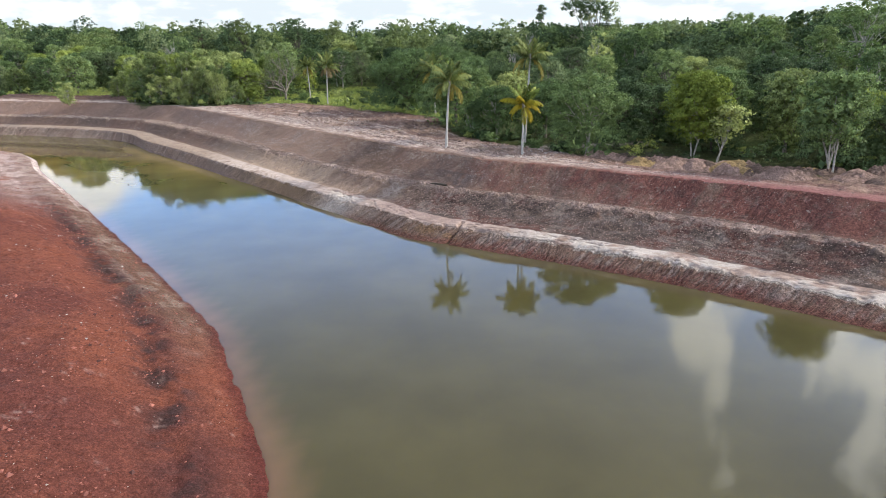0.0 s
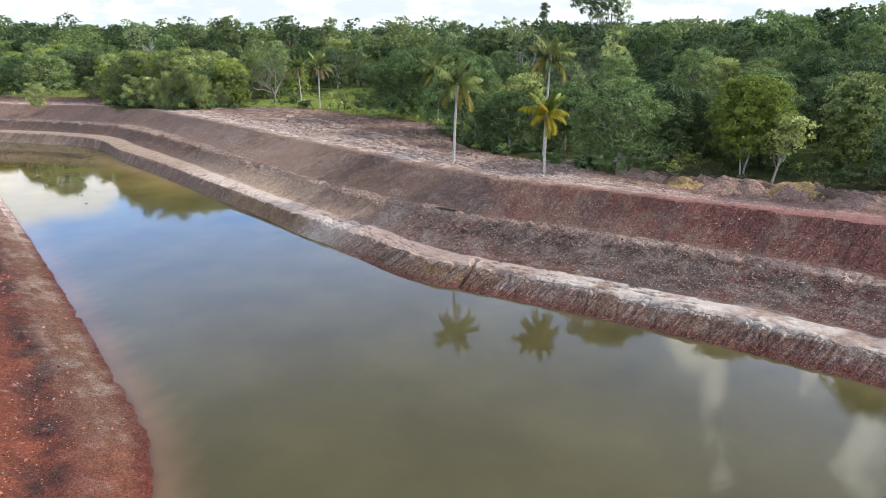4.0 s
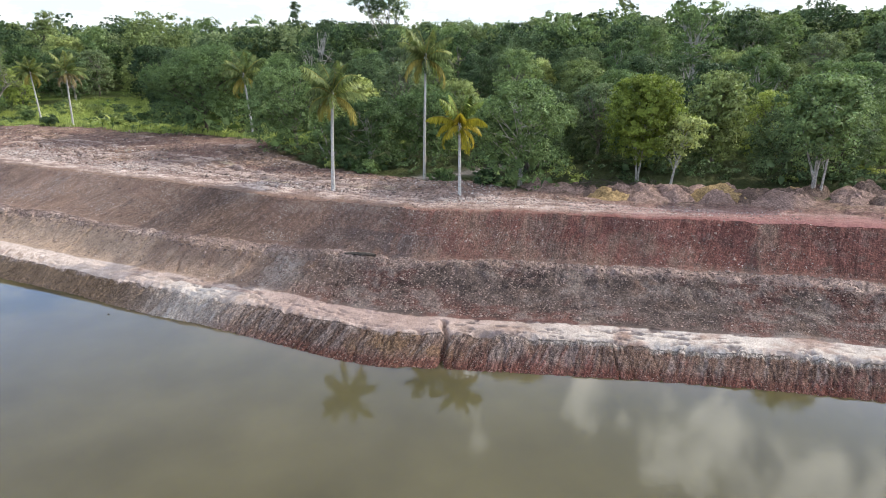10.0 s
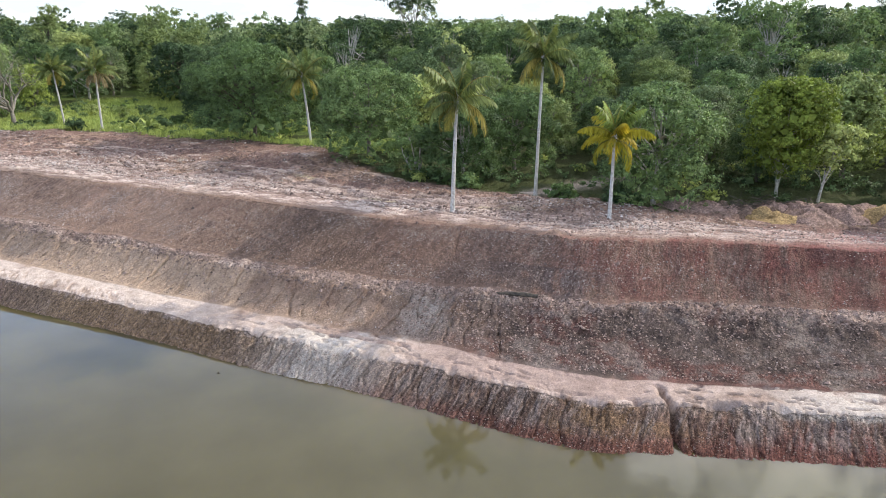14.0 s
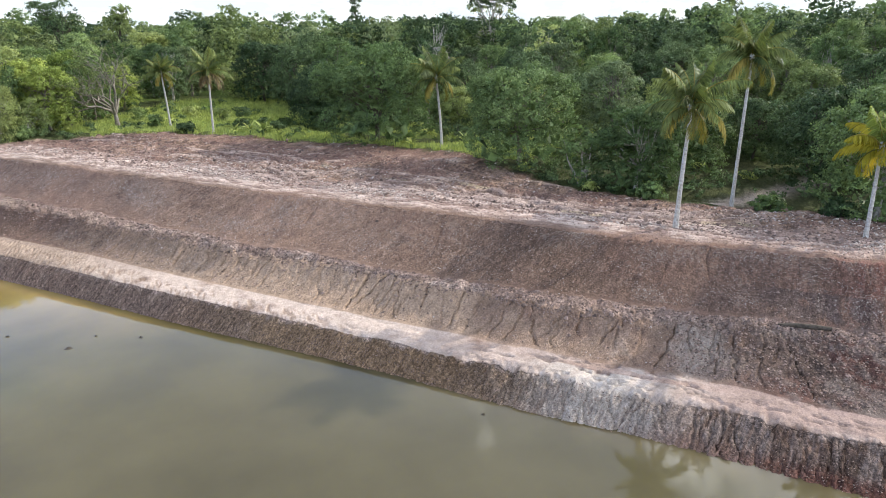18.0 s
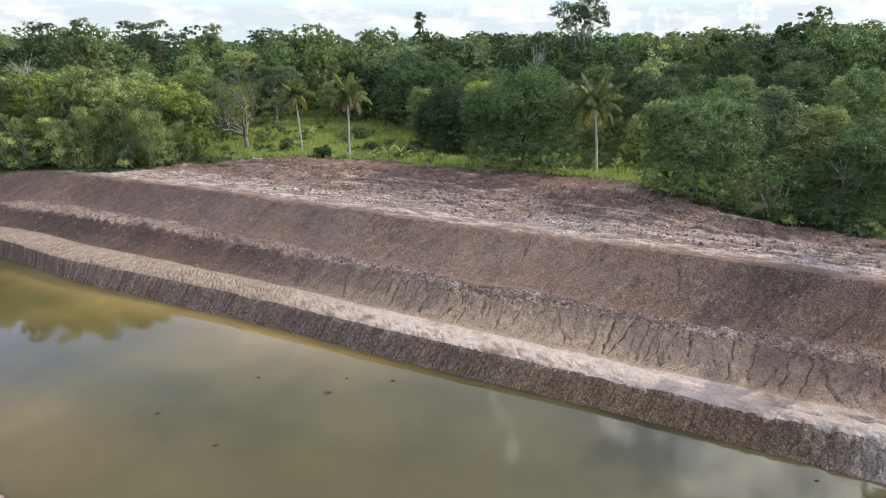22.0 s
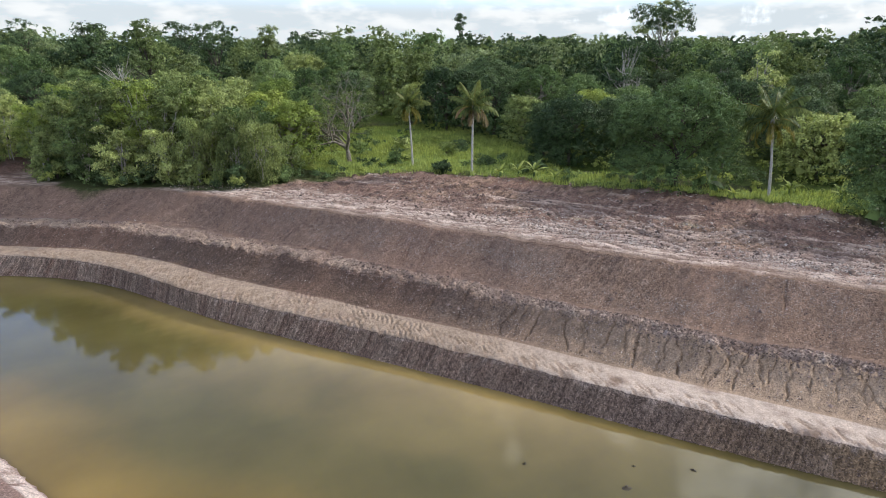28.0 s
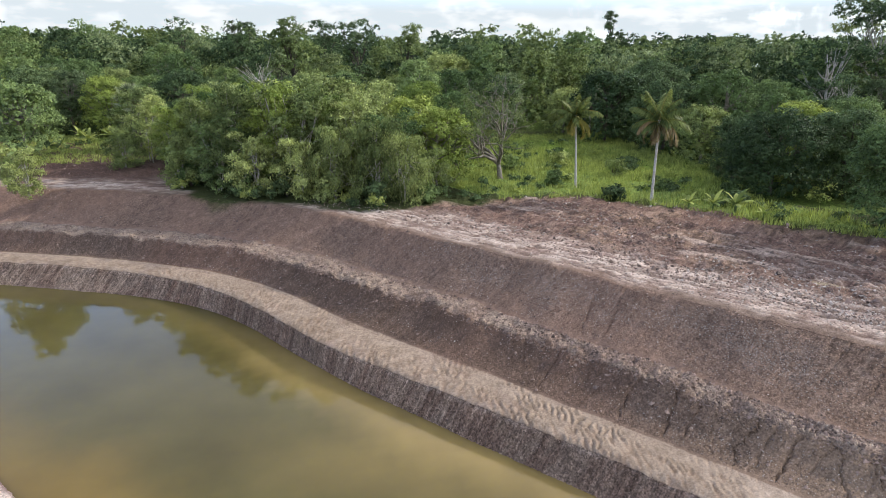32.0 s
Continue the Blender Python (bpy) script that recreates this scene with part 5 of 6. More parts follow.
def coconut_palm(seed, trunk_h, reach, label, lean=(0, 0), leaf=None, old=None, fronds=23, girth=0.15, late=0.8, limp=1.08):
    r = np.random.default_rng(seed)
    thing = new("palm_tree")
    tr = Pile()
    n = 26
    u = np.linspace(0, 1, n)
    path = np.c_[lean[0] * u ** 1.5, lean[1] * u ** 1.5, -0.4 + (trunk_h + 0.4) * u]
    rad = girth * (1.0 - 0.35 * u) * (1 + 0.05 * (np.arange(n) % 2)) + 0.12 * np.exp(-u * 18)
    tr.tube(path, rad, 9)
    part("trunk", tr.mesh("trunk", BARK_PALM), thing)
    top = path[-1]
    boss = Pile()
    boss.tube([top + [0, 0, -0.35], top, top + [0, 0, 0.45], top + [0, 0, 0.8]], [girth * 0.8, girth * 1.35, girth * 0.9, 0.03], 8)
    part("crownshaft", boss.mesh("crownshaft", BARK_PALM), thing)
    for i in range(fronds):
        a = i * 2.39996 + r.uniform(-0.2, 0.2)
        k = i / (fronds - 1)
        p, q = Pile(), Pile()
        frond(p, q, r, top + np.array([0, 0, 0.35 - 0.3 * k]), a, 1.5 - 1.75 * k + r.normal(0, 0.16), reach * r.uniform(0.85, 1.12) * (0.85 + 0.2 * math.sin(3 * k)), (0.6 + 1.45 * k) * limp + r.normal(0, 0.16), 44, 0.055)
        dry = old is not None and k > late
        blade = part("frond", p.mesh("frond", old if dry else leaf), thing, "yellowed frond" if dry else "")
        part("midrib", q.mesh("midrib", LEAF_YELLOW), blade, "pale yellow-green midrib")
    for i in range(5):
        a = r.uniform(0, 6.28)
        c = top + np.array([0.25 * math.cos(a), 0.25 * math.sin(a), -0.15 + r.uniform(-0.15, 0.1)])
        nut = Pile()
        nut.tube([c + [0, 0, -0.14], c + [0, 0, -0.06], c + [0, 0, 0.08], c + [0, 0, 0.14]], [0.02, 0.11, 0.1, 0.02], 6)
        part("coconut", nut.mesh("coconut", leaf), thing)
    return tagged(thing, label, "palm tree", "palms along the bank")


put(coconut_palm(51, 7.1, 3.2, "coconut palm with green fronds and a slim grey trunk", (0.3, 0.1), LEAF_PALM, LEAF_YELLOW), 0.0, 75.0)
put(coconut_palm(52, 5.2, 2.5, "young coconut palm with golden yellow fronds", (0.0, 0.1), LEAF_LIGHT, LEAF_GOLD, 19, 0.13, 0.3, 1.12), 8.1, 68.6)
put(coconut_palm(53, 10.8, 3.2, "tall coconut palm beside the dirt path", (0.3, 0.2), LEAF_PALM, LEAF_YELLOW, 22, 0.14), 9.8, 79.9)
put(coconut_palm(54, 7.2, 3.5, "coconut palm standing between bushy trees", (-0.5, 0.3), LEAF_PALM, LEAF_YELLOW), -1.6, 108.2)
put(coconut_palm(55, 7.0, 2.6, "slim coconut palm on the sunlit grass", (-0.4, 0.2), LEAF_PALM, LEAF_YELLOW, 23, 0.13), -27.8, 135.9)
put(coconut_palm(56, 7.2, 3.0, "coconut palm with brown drooping fronds on the grass", (0.1, 0.2), LEAF_PALM, LEAF_DRY, 25, 0.14, 0.66), -23.1, 128.9)


def fan_palm():
    thing = new("palm_tree")
    tr = Pile()
    u = np.linspace(0, 1, 12)
    tr.tube(np.c_[0 * u, 0.1 * u, -0.3 + 5.6 * u], 0.2 - 0.05 * u, 8)
    part("trunk", tr.mesh("trunk", BARK), thing)
    for i in range(20):
        a, k = i * 2.4, i / 19
        p = Pile()
        el = 1.35 - 2.1 * k
        d = np.array([math.cos(a) * math.cos(el), math.sin(a) * math.cos(el), math.sin(el)])
        hub = np.array([0, 0.1, 5.3]) + d * 1.3
        stalk = Pile()
        stalk.tube([np.array([0, 0.1, 5.2]), hub], [0.04, 0.03], 4)
        side = unit(np.cross(d, [0, 0, 1]))
        up = np.cross(side, d)
        for b in np.linspace(-1.5, 1.5, 15):
            t = hub + (d * math.cos(b) + side * math.sin(b)) * 1.25 - up * 0.22 * abs(b)
            w = (side * math.cos(b) - d * math.sin(b)) * 0.085
            m = (hub + t) / 2
            p.quads([hub, m + w, t, m - w], [(0, 1, 2, 3)])
        part("stalk", stalk.mesh("stalk", LEAF_YELLOW), part("fan_leaf", p.mesh("fan_leaf", LEAF_FAN), thing))
    return tagged(thing, "fan palm with a stout trunk and grey-green leaves", "palm tree")


put(fan_palm(), -78.0, 166.0, 0.0, 1.2)

# the wood behind: a few kinds of tree, copied at many sizes
KINDS = [
    wood_tree(71, 11, 9.5, LEAF_DARK, BARK_DARK, "dark green tree with a dense domed crown in the wood", 18),
    wood_tree(72, 12, 9.0, LEAF_MID, BARK, "green broadleaf tree with a rounded crown in the wood", 14),
    wood_tree(73, 10, 10.5, LEAF_DARK, BARK_DARK, "spreading dark tree with a lumpy crown", 22, 15000, 0.3, 0.5),
    wood_tree(74, 12.5, 7.5, LEAF_MID, BARK_PALE, "tall green tree with a pale stem", 13),
    wood_tree(75, 9.5, 8.5, LEAF_GREY, BARK, "olive green tree in the wood", 16),
    wood_tree(76, 10.5, 9.0, LEAF_LIGHT, BARK, "yellowish green tree in the wood", 20, 15000, 0.26),
    emergent(77, 14.5, 8.0, "tall thin tree with an open crown above the wood", LEAF_DARK, 3000),
    wood_tree(78, 13.0, 9.0, LEAF_DARK, BARK_PALE, "tall dark tree with a full crown", 24),
    wood_tree(79, 11.5, 8.0, LEAF_HAZY, BARK, "grey-green tree with fine foliage in the wood", 26, 15000, 0.26),
]


def wood():
    r = np.random.default_rng(5)
    taken = [(o.matrix_basis.translation.x, o.matrix_basis.translation.y, 7.5) for o in scene.objects if o.parent is None and o.type == "EMPTY" and abs(o.matrix_basis.translation.x) > 0.01]
    spots = []
    x = r.uniform(-150, 150, 14000)
    y = r.uniform(20, 300, 14000)
    off, _ = beside(x, y, V_P, V_T)
    for a, b, o in zip(x, y, off):
        if o < (17 if 84 < b < 128 and a > -20 else 8) or o > 66 or inside(a, b, GLADE) or inside(a, b, TRACK):
            continue
        if abs(a - 15) < 7 and 76 < b < 88 or (17 < a < 26 and 66 < b < 76):
            continue
        gap = 5.4 if o < 25 else 6.4 if o < 56 else 7.4
        if all((a - c) ** 2 + (b - d) ** 2 > (0.5 * (gap + g)) ** 2 for c, d, g in taken):
            taken.append((a, b, gap))
            spots.append((a, b, o))
    first = set()
    p = np.array([0.19, 0.17, 0.15, 0.1, 0.12, 0.08, 0.03, 0.08, 0.08])
    for a, b, o in spots:
        q = p.copy()
        if a < -30:
            q *= [0.5, 1.4, 0.5, 1, 2.2, 2.2, 0.7, 0.5, 1.4]
        else:
            q[5] *= 0.25
        if o < 16:
            q[[3, 6, 7]] = 0
        k = r.choice(9, p=q / q.sum())
        s = r.uniform(0.68, 1.06) * (0.82 if o < 22 else 0.9 if a > 5 else 0.98) + (o > 40) * (r.random() < 0.15) * r.uniform(0.1, 0.3)
        turn = r.uniform(0, 6.28)
        if k not in first:
            first.add(k)
            put(KINDS[k], a, b, turn, s)
        else:
            copy_scaled(KINDS[k], a, b, turn, s)


wood()


def far_woods():
    """The wood beyond, crown after crown to the skyline."""
    r = np.random.default_rng(6)
    piles = [Pile() for _ in range(4)]
    x, y = r.uniform(-260, 330, 4600), r.uniform(-40, 430, 4600)
    off, _ = beside(x, y, V_P, V_T)
    zz = land(x, y)
    for a, b, o, z in zip(x, y, off, zz):
        if o < 63 or o > 260 or r.random() > (0.95 if o < 120 else 0.6):
            continue
        h, w = r.uniform(8.2, 12.7) + (r.random() < 0.12) * r.uniform(1.5, 5) + 2.2 * (-30 < a < 40 and b > 170), r.uniform(6.5, 12)
        lb = [(a + c[0], b + c[1], z + c[2], *c[3:]) for c in round_top(r, h, w)]
        f = foliage(r, lb, 2200 if o < 110 else 640, 0.5 if o < 110 else 0.85, 0.5, 0.0, 0.1, 0.86, 14, 20)
        piles[r.choice(4, p=(0.42, 0.2, 0.2, 0.18))].quads(np.vstack(f.v), np.vstack(f.f))
    for pile, leaf, label in zip(piles, (LEAF_DARK, LEAF_HAZY, LEAF_MID, LEAF_GREY), ("dark green wood reaching to the skyline", "haze-pale grey-green crowns in the wood at the skyline", "lighter crowns in the wood reaching to the skyline", "olive crowns in the wood at the skyline")):
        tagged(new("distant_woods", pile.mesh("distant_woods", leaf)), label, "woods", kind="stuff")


far_woods()


def undergrowth():
    """Shrubs, ferns and creepers between the trees and along the verge."""
    r = np.random.default_rng(8)
    green, light = Pile(), Pile()
    x, y = r.uniform(-120, 90, 9000), r.uniform(20, 215, 9000)
    off, _ = beside(x, y, V_P, V_T)
    zz = land(x, y)
    g = inside(x, y, GLADE) | inside(x, y, TRACK)
    for a, b, o, z, glade in zip(x, y, off, zz, g):
        if o < 0.6 or o > 40 or (glade and r.random() > 0.22) or abs(b - 81.5 - 0.25 * (a - 12)) < 2.2 and a < 27 and a > 8 or (17 < a < 40 and o < 6):
            continue
        if r.random() > (0.75 if o < 6 else 0.42):
            continue
        h = r.uniform(0.5, 1.3) * (1.0 if o < 3 or glade else r.uniform(1.0, 2.3))
        w = h * r.uniform(0.7, 1.3)
        lb = [(a + r.normal(0, w * 0.4), b + r.normal(0, w * 0.4), z + h * r.uniform(0.25, 0.6), w * 0.6, w * 0.6, h * 0.45) for _ in range(3)]
        f = foliage(r, lb, 110, 0.26, 0.35, 0.0, 0.3)
        (light if r.random() < 0.3 else green).quads(np.vstack(f.v), np.vstack(f.f))
    # most of it takes the dark leaf, standing in for shade under the canopy
    for pile, leaf, label in ((green, LEAF_DARK, "dense green undergrowth below the trees"), (light, GRASS, "fresh light green shrubs along the verge")):
        tagged(new("undergrowth", pile.mesh("undergrowth", leaf)), label, "undergrowth", kind="stuff")


undergrowth()


def grass():
    """Tall grass on the glade."""
    r = np.random.default_rng(9)
    n = 26000
    x, y = r.uniform(-45, 12, n), r.uniform(96, 180, n)
    off, _ = beside(x, y, V_P, V_T)
    keep = (within_glade(x, y) > 0.5) & (off > 0.2)
    u, v = r.uniform(-100, -70, 5200), r.uniform(148, 186, 5200)
    also = inside(u, v, TRACK) & (v + 3 * lumps(u / 5, v / 5, 2) > 154)
    x, y = np.r_[x[keep], u[also]], np.r_[y[keep], v[also]]
    z = land(x, y)
    k = np.repeat(np.arange(len(x)), 5)
    at = np.c_[x[k], y[k], z[k]] + np.c_[r.normal(0, 0.18, (len(k), 2)), np.zeros(len(k))]
    hgt = r.uniform(0.25, 0.65, len(k)) * (0.6 + 0.8 * grain2(at[:, 0] / 3, at[:, 1] / 3))
    lean = r.normal(0, 0.3, (len(k), 2)) * hgt[:, None]
    a = r.uniform(0, 6.28, len(k))
    w = np.c_[np.cos(a), np.sin(a), 0 * a] * 0.045
    tip = at + np.c_[lean, hgt]
    v = np.stack([at - w, at + w, tip + w * 0.2, tip - w * 0.2], 1)
    me = mesh_of("grass", v.reshape(-1, 3), np.arange(4 * len(k)).reshape(-1, 4), GRASS)
    tagged(new("grass", me), "tall bright green grass on the glade", "grass", kind="stuff")


grass()


# ---- earth heaps, stones and litter ----
def spoil_heap(seed, x, y, w, h, rgb, label):
    r = np.random.default_rng(seed)
    n, m = 16, 48
    u = np.linspace(0, 1, n)[:, None]
    a = np.linspace(0, 2 * np.pi, m, endpoint=False)[None, :]
    R = w * u * (1 + 0.16 * lumps(np.cos(a) * 1.3 + seed, np.sin(a) * 1.3, 3)) * r.uniform(0.95, 1.05)
    X, Y = R * np.cos(a) * r.uniform(0.9, 1.35), R * np.sin(a)
    Z = 0.8 * h * (1 - u ** 2.2) * (1 + 0.25 * lumps(X / w * 2 + seed, Y / w * 2, 3)) - 0.25 * u
    Z = Z + (0.3 * lumps(X / 0.8 + seed, Y / 0.8, 4, 0.75)) * (1 - u ** 4)
    me = mesh_of("earth_mound", np.c_[X.ravel(), Y.ravel(), Z.ravel()], np.array([(i * m + j, i * m + (j + 1) % m, (i + 1) * m + (j + 1) % m, (i + 1) * m + j) for i in range(n - 1) for j in range(m)])[:, ::-1], HEAP)
    c = np.array(rgb) * (1 + 0.4 * lumps(X / 0.8 + seed, Y / 0.8, 4, 0.7))[..., None]
    paint(me, "soil", np.clip(c, 0.02, 0.8).reshape(-1, 3))
    ob = tagged(new("earth_mound", me), label, "earth mound", "mounds of spoil behind the bank")
    ob.location = (x, y, float(land(np.array([x]), np.array([y]))[0]) - 0.05)
    ob.rotation_euler = (0, 0, r.uniform(0, 6.28))


PINK, GOLD, UMBER = (0.27, 0.185, 0.155), (0.3, 0.21, 0.105), (0.15, 0.105, 0.085)


def spoil_row():
    r = np.random.default_rng(14)
    words = {PINK: "grey-pink mound of dumped soil", GOLD: "ochre yellow mound of dumped soil", UMBER: "dark brown mound of soil and roots"}
    for i in range(34):
        u = i / 33
        x = 16.6 + 25.5 * u
        y = 68.8 - 13.0 * u + r.uniform(-1.4, 3.2)
        front = y < 68.8 - 13.0 * u + 0.8
        rgb = (PINK, GOLD, UMBER)[r.choice(3, p=(0.42, 0.3, 0.28) if front else (0.3, 0.12, 0.58))] if u > 0.12 else PINK
        spoil_heap(100 + i, x, y, r.uniform(1.5, 2.7), r.uniform(0.8, 1.45), rgb, words[rgb])


spoil_row()


def stone_material(name, dark, light):
    m, n, l, p = material(name)
    geo = n.new("ShaderNodeNewGeometry")
    mix = n.new("ShaderNodeMix")
    mix.data_type = "RGBA"
    mix.inputs[6].default_value, mix.inputs[7].default_value = (*(0.55 * v for v in dark), 1), (*(1.04 * v for v in light), 1)
    l.new(geo.outputs["Random Per Island"], mix.inputs[0])
    l.new(mix.outputs[2], p.inputs["Base Color"])
    p.inputs["Roughness"].default_value = 0.9
    return m


PEBBLE = stone_material("pale_pebble", (0.22, 0.17, 0.145), (0.56, 0.49, 0.44))
CLOD = stone_material("clod", (0.13, 0.09, 0.075), (0.33, 0.235, 0.195))
MUD = stone_material("wet_mud", (0.045, 0.035, 0.022), (0.07, 0.055, 0.035))
CLOD_RED = stone_material("red_clod", (0.1, 0.035, 0.028), (0.36, 0.13, 0.09))


def pieces(name, label, mat, at, size, seed):
    """Stones or clods half sunk in the soil."""
    r = np.random.default_rng(seed)
    n = len(at)
    base = np.array([(1, 0, 0), (0, 1, 0), (-1, 0, 0), (0, -1, 0), (0, 0, 1), (0, 0, -1)], float)
    tri = np.array([(0, 1, 4), (1, 2, 4), (2, 3, 4), (3, 0, 4), (1, 0, 5), (2, 1, 5), (3, 2, 5), (0, 3, 5)])
    v = base[None] * (size[:, None, None] * r.uniform(0.6, 1.35, (n, 6, 1))) * np.array([1, 1, 0.75])
    a = r.uniform(0, 6.28, n)
    c, s = np.cos(a)[:, None], np.sin(a)[:, None]
    v = np.stack([v[:, :, 0] * c - v[:, :, 1] * s, v[:, :, 0] * s + v[:, :, 1] * c, v[:, :, 2] + 0.25 * v[:, :, 0]], 2) + at[:, None, :]
    f = tri[None] + (np.arange(n) * 6)[:, None, None]
    me = mesh_of(name, v.reshape(-1, 3), f.reshape(-1, 3), mat, False)
    tagged(new(name, me), label, name, kind="stuff")


def between(P, i, wide, r):
    """Places scattered over the cells of a sampled surface."""
    right, down = np.minimum(i + 1, len(P) - 1), np.minimum(i + wide, len(P) - 1)
    a, b = r.random((len(i), 1)), r.random((len(i), 1))
    step, fall = P[right] - P[i], P[down] - P[i]
    step[np.linalg.norm(step, axis=1) > 2] = 0
    fall[np.linalg.norm(fall, axis=1) > 2] = 0
    return P[i] + a * step + b * fall


def litter():
    r = np.random.default_rng(12)
    X, Y, Z, UU, S, off = (a.ravel() for a in SURFACE["far"])
    P = np.c_[X, Y, Z]
    seen = (S > 45) & (S < 215) & (UU > 1.2)
    slope = ((UU > 3) & (UU < 4)) | ((UU > 5) & (UU < 6))
    lips = ((UU > 3.7) & (UU < 4.9))
    torn = (UU > 6.5) & (UU < 9) & (off < -0.3)

    def pick(mask, weight, count):
        i = np.nonzero(mask)[0]
        w = weight[i] / weight[i].sum()
        i = r.choice(i, count, p=w)
        return between(P, i, SURFACE["far"][0].shape[1], r)
    patch = np.clip(0.25 + lumps(S / 9, UU * 2.2, 4), 0.02, 1)
    pieces("pebbles", "pale pebbles scattered over the earth slopes", PEBBLE, pick(seen & (slope | lips), patch * (1 - 0.75 * ((UU > 3) & (UU < 4) & (S < 98))), 14000), r.uniform(0.012, 0.034, 14000) + (r.random(14000) < 0.04) * 0.03, 1)
    speck = np.clip(0.15 + lumps(S / 4, UU * 3, 4), 0.02, 1) * (0.12 + ease(80, 92, S))
    pieces("pebbles", "fine pale gravel showing on the upper slope", PEBBLE, pick(seen & (UU > 5.05) & (UU < 6) & (S > 60) & (S < 165), speck, 26000), r.uniform(0.012, 0.03, 26000), 9)
    pieces("clods", "crumbled clods of brown earth on the terraces", CLOD, pick(seen & (lips | torn | slope), 0.5 + 1.0 * lips + 0.6 * torn, 16000), r.uniform(0.025, 0.08, 16000) + (r.random(16000) < 0.05) * 0.08, 2)
    def pick_near(mask, weight, count):
        i = np.nonzero(mask)[0]
        i = r.choice(i, count, p=weight[i] / weight[i].sum())
        return between(P, i, SURFACE["near"][0].shape[1], r)
    pieces("clods", "rough brown clods on the torn ground behind the bank", CLOD, pick(seen & torn & (S > 80) & (S < 175), 1.0 + 0 * S, 9000), r.uniform(0.04, 0.11, 9000) + (r.random(9000) < 0.05) * 0.12, 6)
    pieces("crust", "pale flakes of dried crust on the torn ground", PEBBLE, pick(seen & torn & (S > 80) & (S < 175), patch, 4000), r.uniform(0.04, 0.12, 4000), 7)
    pieces("clods", "stony clods on the grey middle slope", CLOD, pick(seen & (UU > 3.05) & (UU < 4) & (S < 96), 1.0 + 0 * S, 6000), r.uniform(0.03, 0.08, 6000), 8)
    edge = (UU > 3.85) & (UU < 4.9)
    pieces("clods", "crumbled grey-brown clods along the terrace edges", CLOD, pick(seen & edge, 1.0 + 0 * S, 14000), r.uniform(0.03, 0.085, 14000) + (r.random(14000) < 0.04) * 0.06, 5)
    foot = (UU > 1.2) & (UU < 1.95)
    pieces("clods", "crumbled dark gravel on the lowest slope", CLOD, pick(seen & foot & (S > 58) & (S < 180), 1.0 + 0 * S, 15000), r.uniform(0.018, 0.045, 15000), 10)
    pieces("crust", "pale flakes of crust on the trodden track", PEBBLE, pick(seen & (UU > 6.15) & (UU < 7.1) & (S > 60) & (S < 175), patch, 7000), r.uniform(0.02, 0.07, 7000), 11)
    pieces("clods", "brown clods thrown up along the track", CLOD, pick(seen & (UU > 6.02) & (UU < 7.3) & (S > 60) & (S < 175), 1.0 + 0 * S, 7000), r.uniform(0.025, 0.075, 7000), 12)
    X, Y, Z, O, S = (a.ravel() for a in SURFACE["near"])
    P = np.c_[X, Y, Z]
    seen = (O > 0.3) & (O < 15) & (Y > 10)
    patch = np.clip(0.3 + lumps(X / 3, Y / 3, 4), 0.03, 1)
    pieces("clods", "red earth clods on the near bank", CLOD_RED, pick_near(seen & (Y < 75), patch, 9000), r.uniform(0.015, 0.06, 9000) + (r.random(9000) < 0.04) * 0.08, 3)
    pieces("pebbles", "pale stones on the near bank", PEBBLE, pick_near(seen, patch, 2600), r.uniform(0.01, 0.035, 2600) + (r.random(2600) < 0.05) * 0.06, 4)


litter()


# ---- small things on the bank, the verge and the water ----
def banana_plant(seed):
    r = np.random.default_rng(seed)
    thing = new("banana_plant")
    st = Pile()
    st.tube([(0, 0, -0.2), (0, 0, 0.5), (0.03, 0, 1.0)], [0.12, 0.1, 0.06], 7)
    part("stem", st.mesh("stem", LEAF_MID), thing)
    for i in range(8):
        p = Pile()
        a, el = i * 2.4, 1.3 - 0.9 * i / 7
        n = 7
        u = np.linspace(0, 1, n)
        ang = el - 1.3 * u ** 1.5
        ln = r.uniform(1.1, 1.6)
        x = np.r_[0, np.cumsum(np.cos(ang[:-1]))] * ln / (n - 1)
        z = np.r_[0, np.cumsum(np.sin(ang[:-1]))] * ln / (n - 1) + 0.9
        h, sd = np.array([math.cos(a), math.sin(a), 0]), np.array([-math.sin(a), math.cos(a), 0])
        mid = np.outer(x, h) + np.outer(z, [0, 0, 1])
        w = 0.2 * np.sin(np.pi * np.clip(u * 0.9 + 0.08, 0, 1))
        v = np.vstack([mid + np.outer(w, sd) - np.outer(w * 0.4, [0, 0, 1]), mid, mid - np.outer(w, sd) - np.outer(w * 0.4, [0, 0, 1])])
        p.quads(v, [(q * n + k, q * n + k + 1, (q + 1) * n + k + 1, (q + 1) * n + k) for q in range(2) for k in range(n - 1)])
        part("leaf", p.mesh("leaf", GRASS), thing)
    return tagged(thing, "young banana plant with broad arching leaves", "banana plant", "banana plants along the verge")


BANANA = put(banana_plant(201), -19.2, 125.2, 0.3, 1.0)
for x, y, sc in ((-17.9, 124.0, 1.2), (-20.8, 126.4, 0.8), (-16.3, 122.4, 0.7), (-12.6, 119.4, 0.6), (-4.6, 109.5, 0.7), (3.2, 104.6, 1.1), (1.2, 108.5, 0.9), (-86.0, 172.0, 1.3), (-84.0, 175.0, 1.5), (-88.5, 176.0, 1.3)):
    copy_scaled(BANANA, x, y, x * 2.1, sc)


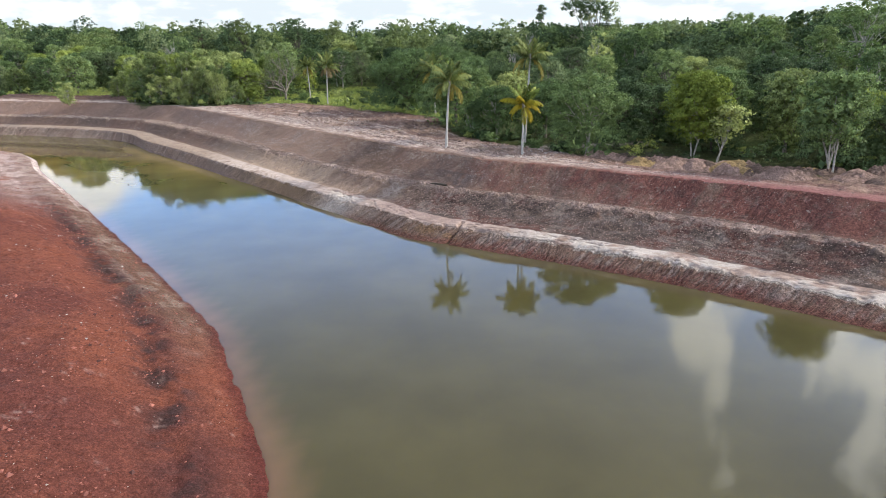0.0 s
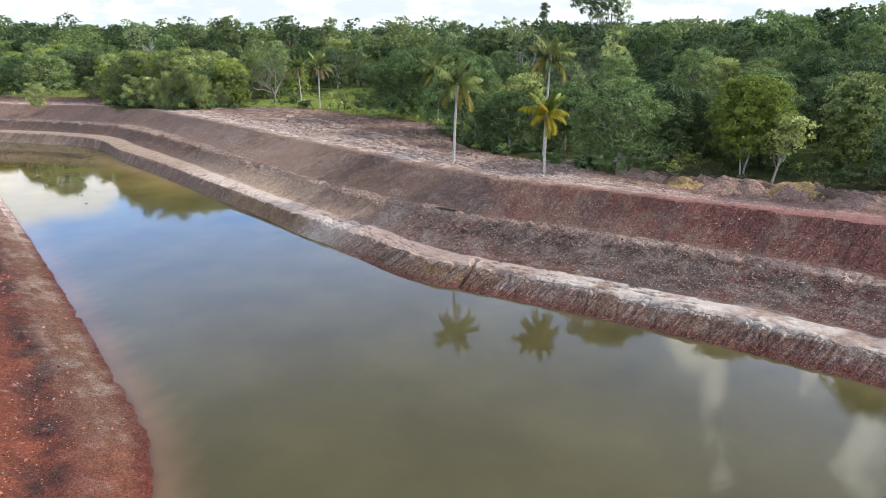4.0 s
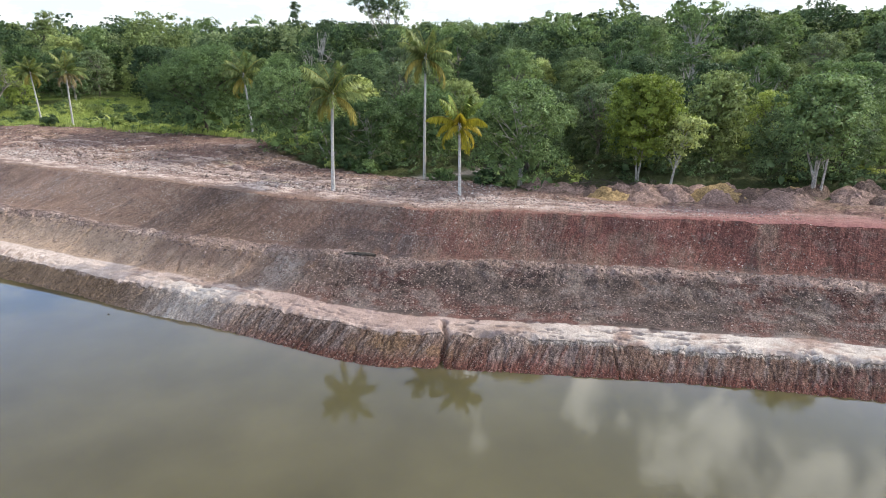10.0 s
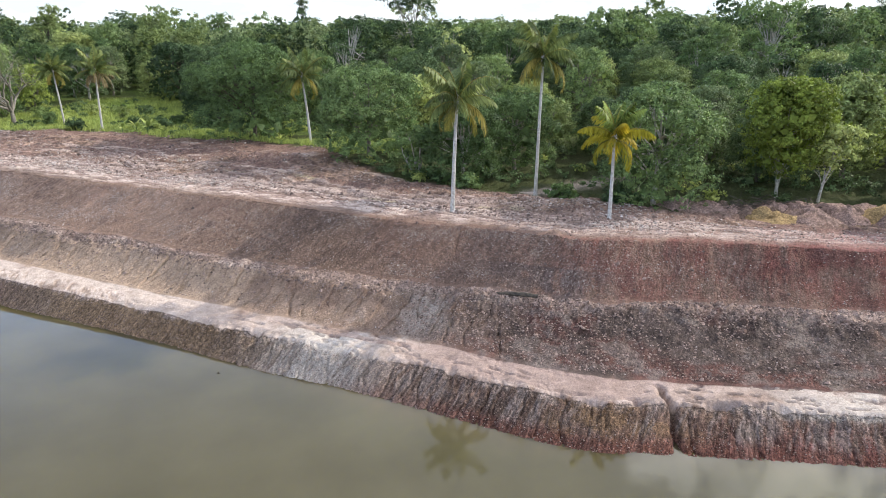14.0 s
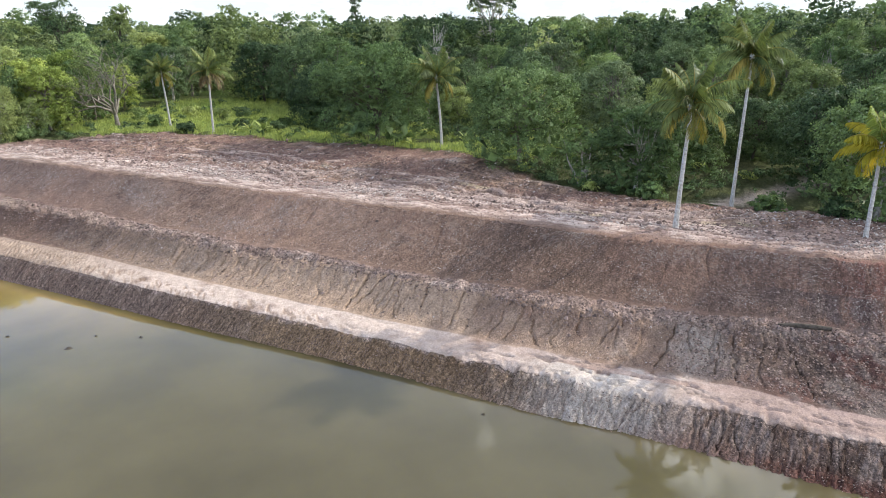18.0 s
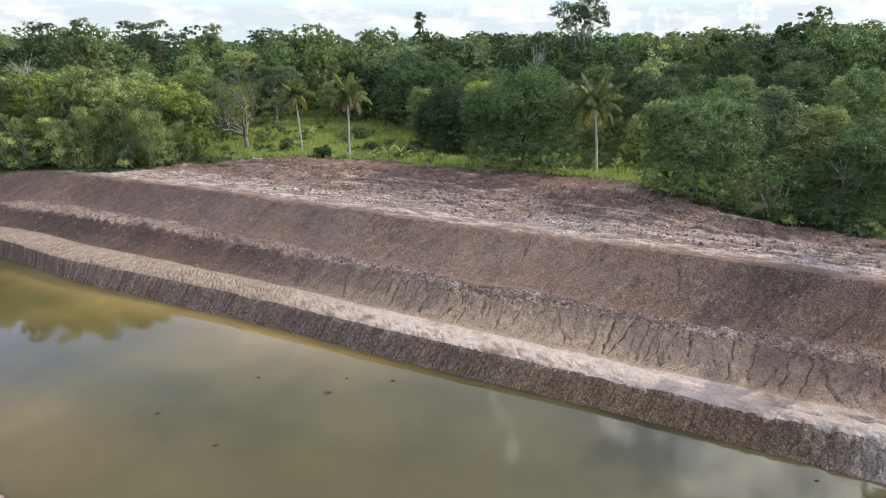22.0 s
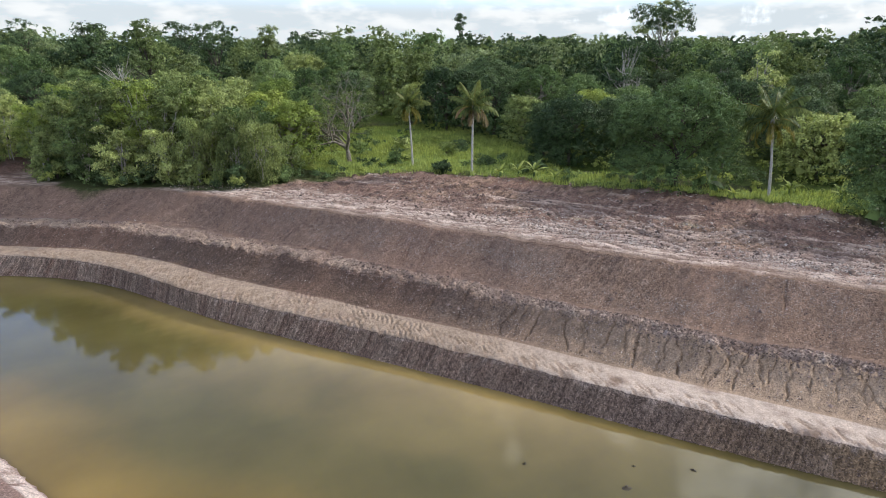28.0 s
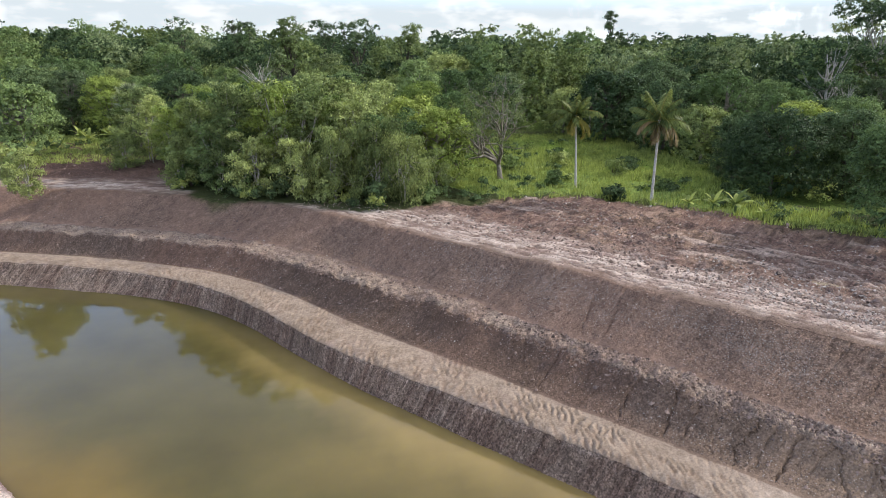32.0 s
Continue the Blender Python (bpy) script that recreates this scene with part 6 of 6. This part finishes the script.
def bush(seed, h, w, leaf, label):
    r = np.random.default_rng(seed)
    lb = dome(r, h, w, 0.0, 6, 0.8)
    return tree_of("bush", limbs(r, lb, h * 0.7, 0.05, 0, 3, 0.2, 0.2), foliage(r, lb, 1700, 0.24, 0.22, 0, 0.4, 0.7), BARK_DARK, leaf, label, "bush", "foliage")


put(bush(211, 1.5, 2.8, LEAF_DARK, "low dark bush at the edge of the grass"), -25.9, 130.6)
put(bush(212, 1.8, 2.4, LEAF_MID, "small green bush on the grass"), -29.5, 137.5)
put(bush(213, 2.2, 3.0, LEAF_GREY, "grey-green bush on the grass"), -21.0, 142.0)
for i, (x, y, h, w, leaf, words) in enumerate((
        (-67.6, 144.6, 3.0, 3.6, LEAF_GREY, "grey-green thicket beside the bare track"), (-66.0, 141.6, 2.4, 3.2, LEAF_MID, "green thicket on top of the bank"),
        (-63.4, 140.0, 3.2, 4.0, LEAF_DARK, "dark thicket below the grey-green trees"), (-60.0, 138.0, 2.6, 3.8, LEAF_MID, "leafy shrub below the tall trees"),
        (-56.2, 135.8, 2.8, 3.8, LEAF_DARK, "dark shrub below the tall trees"), (-52.4, 132.6, 2.4, 3.2, LEAF_GREY, "grey-green shrub below the weeping trees"),
        (-48.0, 131.0, 2.2, 3.0, LEAF_DARK, "dark shrub below the weeping trees"), (-43.4, 131.6, 1.8, 2.8, LEAF_MID, "low green shrub at the end of the grass"),
        (-19.5, 133.5, 1.4, 2.6, LEAF_MID, "low green shrub on the grass"), (-15.6, 127.2, 1.7, 2.6, LEAF_DARK, "dark low shrub on the grass"),
        (-17.6, 146.0, 1.9, 3.4, LEAF_DARK, "dark rounded shrub at the back of the grass"), (-31.5, 147.0, 2.2, 3.6, LEAF_MID, "green shrub beside the nearly bare tree"),
        (-24.6, 150.0, 2.0, 3.8, LEAF_GREY, "grey-green shrub at the back of the grass"), (10.4, 77.2, 1.4, 3.2, LEAF_MID, "low leafy shrub below the golden palm"),
        (13.4, 74.0, 1.7, 3.4, LEAF_DARK, "dark leafy thicket beside the spoil heaps"), (5.6, 83.8, 1.6, 2.8, LEAF_MID, "low shrub beside the dirt path"))):
    put(bush(220 + i, h, w, leaf, words), x, y)
put(bush(214, 1.6, 2.2, LEAF_MID, "small green bush below the palms"), -14.0, 131.0)


def debris():
    """Clumps of earth that stand just out of the shallow water, and a log on the terrace."""
    r = np.random.default_rng(15)
    for x, y, w in ((-30.9, 83.4, 0.5), (-33.3, 84.6, 0.35), (-34.6, 83.4, 0.75), (-38.0, 86.5, 0.4), (-40.5, 80.2, 0.6), (-16.4, 68.3, 0.35), (-43.2, 84.3, 0.5)):
        p = Pile()
        n, m = 5, 12
        u, a = np.linspace(0.02, 1, n)[:, None], np.linspace(0, 2 * np.pi, m, endpoint=False)[None, :]
        R = 0.3 * w * u * (1 + 0.3 * r.normal(size=(1, m)))
        v = np.stack([R * np.cos(a) * 1.3, R * np.sin(a), 0.07 * (1 - u ** 2) * r.uniform(0.3, 1.5, (n, m)) - 0.05 * u], -1)
        p.quads(v.reshape(-1, 3), [(k * m + j, k * m + (j + 1) % m, (k + 1) * m + (j + 1) % m, (k + 1) * m + j) for k in range(n - 1) for j in range(m)])
        ob = tagged(new("mud_clump", p.mesh("mud_clump", MUD)), "dark clump of mud and weed in the shallow water", "mud clump", "clumps in the shallows")
        ob.location = (x, y, 0.0)
    X, Y, Z, UU, S, off = SURFACE["far"]
    k = np.argmin((S - 89.5) ** 2 + 30 * (UU - 4.4) ** 2)
    log = Pile()
    log.tube([(-1.1, 0, 0), (-0.4, 0.05, 0.05), (0.4, 0.0, 0.03), (1.2, 0.08, 0.0)], [0.11, 0.13, 0.12, 0.07], 8)
    ob = tagged(new("log", log.mesh("log", BARK_DARK)), "dark broken log lying on the middle terrace", "log")
    ob.location = (X.flat[k], Y.flat[k], Z.flat[k] + 0.08)
    ob.rotation_euler = (0, 0.05, 2.35)


def brushwood(seed, x, y, w, h, label):
    """A heap of grubbed-up roots and branches."""
    r = np.random.default_rng(seed)
    p = Pile()
    for _ in range(70):
        c = np.array([r.normal(0, 0.45 * w), r.normal(0, 0.35 * w), h * r.random() ** 1.6])
        d = unit(r.normal(size=3) * [1, 1, 0.45]) * r.uniform(0.3, 0.9) * w * 0.6
        m = c + r.normal(0, 0.08, 3)
        g = r.uniform(0.015, 0.05)
        p.tube([c - d, m, c + d], [g, g * 0.8, g * 0.3], 4)
    ob = tagged(new("brushwood_heap", p.mesh("brushwood_heap", BARK_DARK)), label, "brushwood", "heaps of brushwood")
    ob.location = (x, y, float(land(np.array([x]), np.array([y]))[0]) + 0.15)


for i, (x, y, w, h) in enumerate(((19.6, 68.6, 1.7, 1.0), (21.8, 68.4, 1.6, 1.1), (24.6, 67.0, 1.4, 0.9))):
    brushwood(300 + i, x, y, w, h, "dark reddish heap of roots and brushwood behind the spoil")


debris()
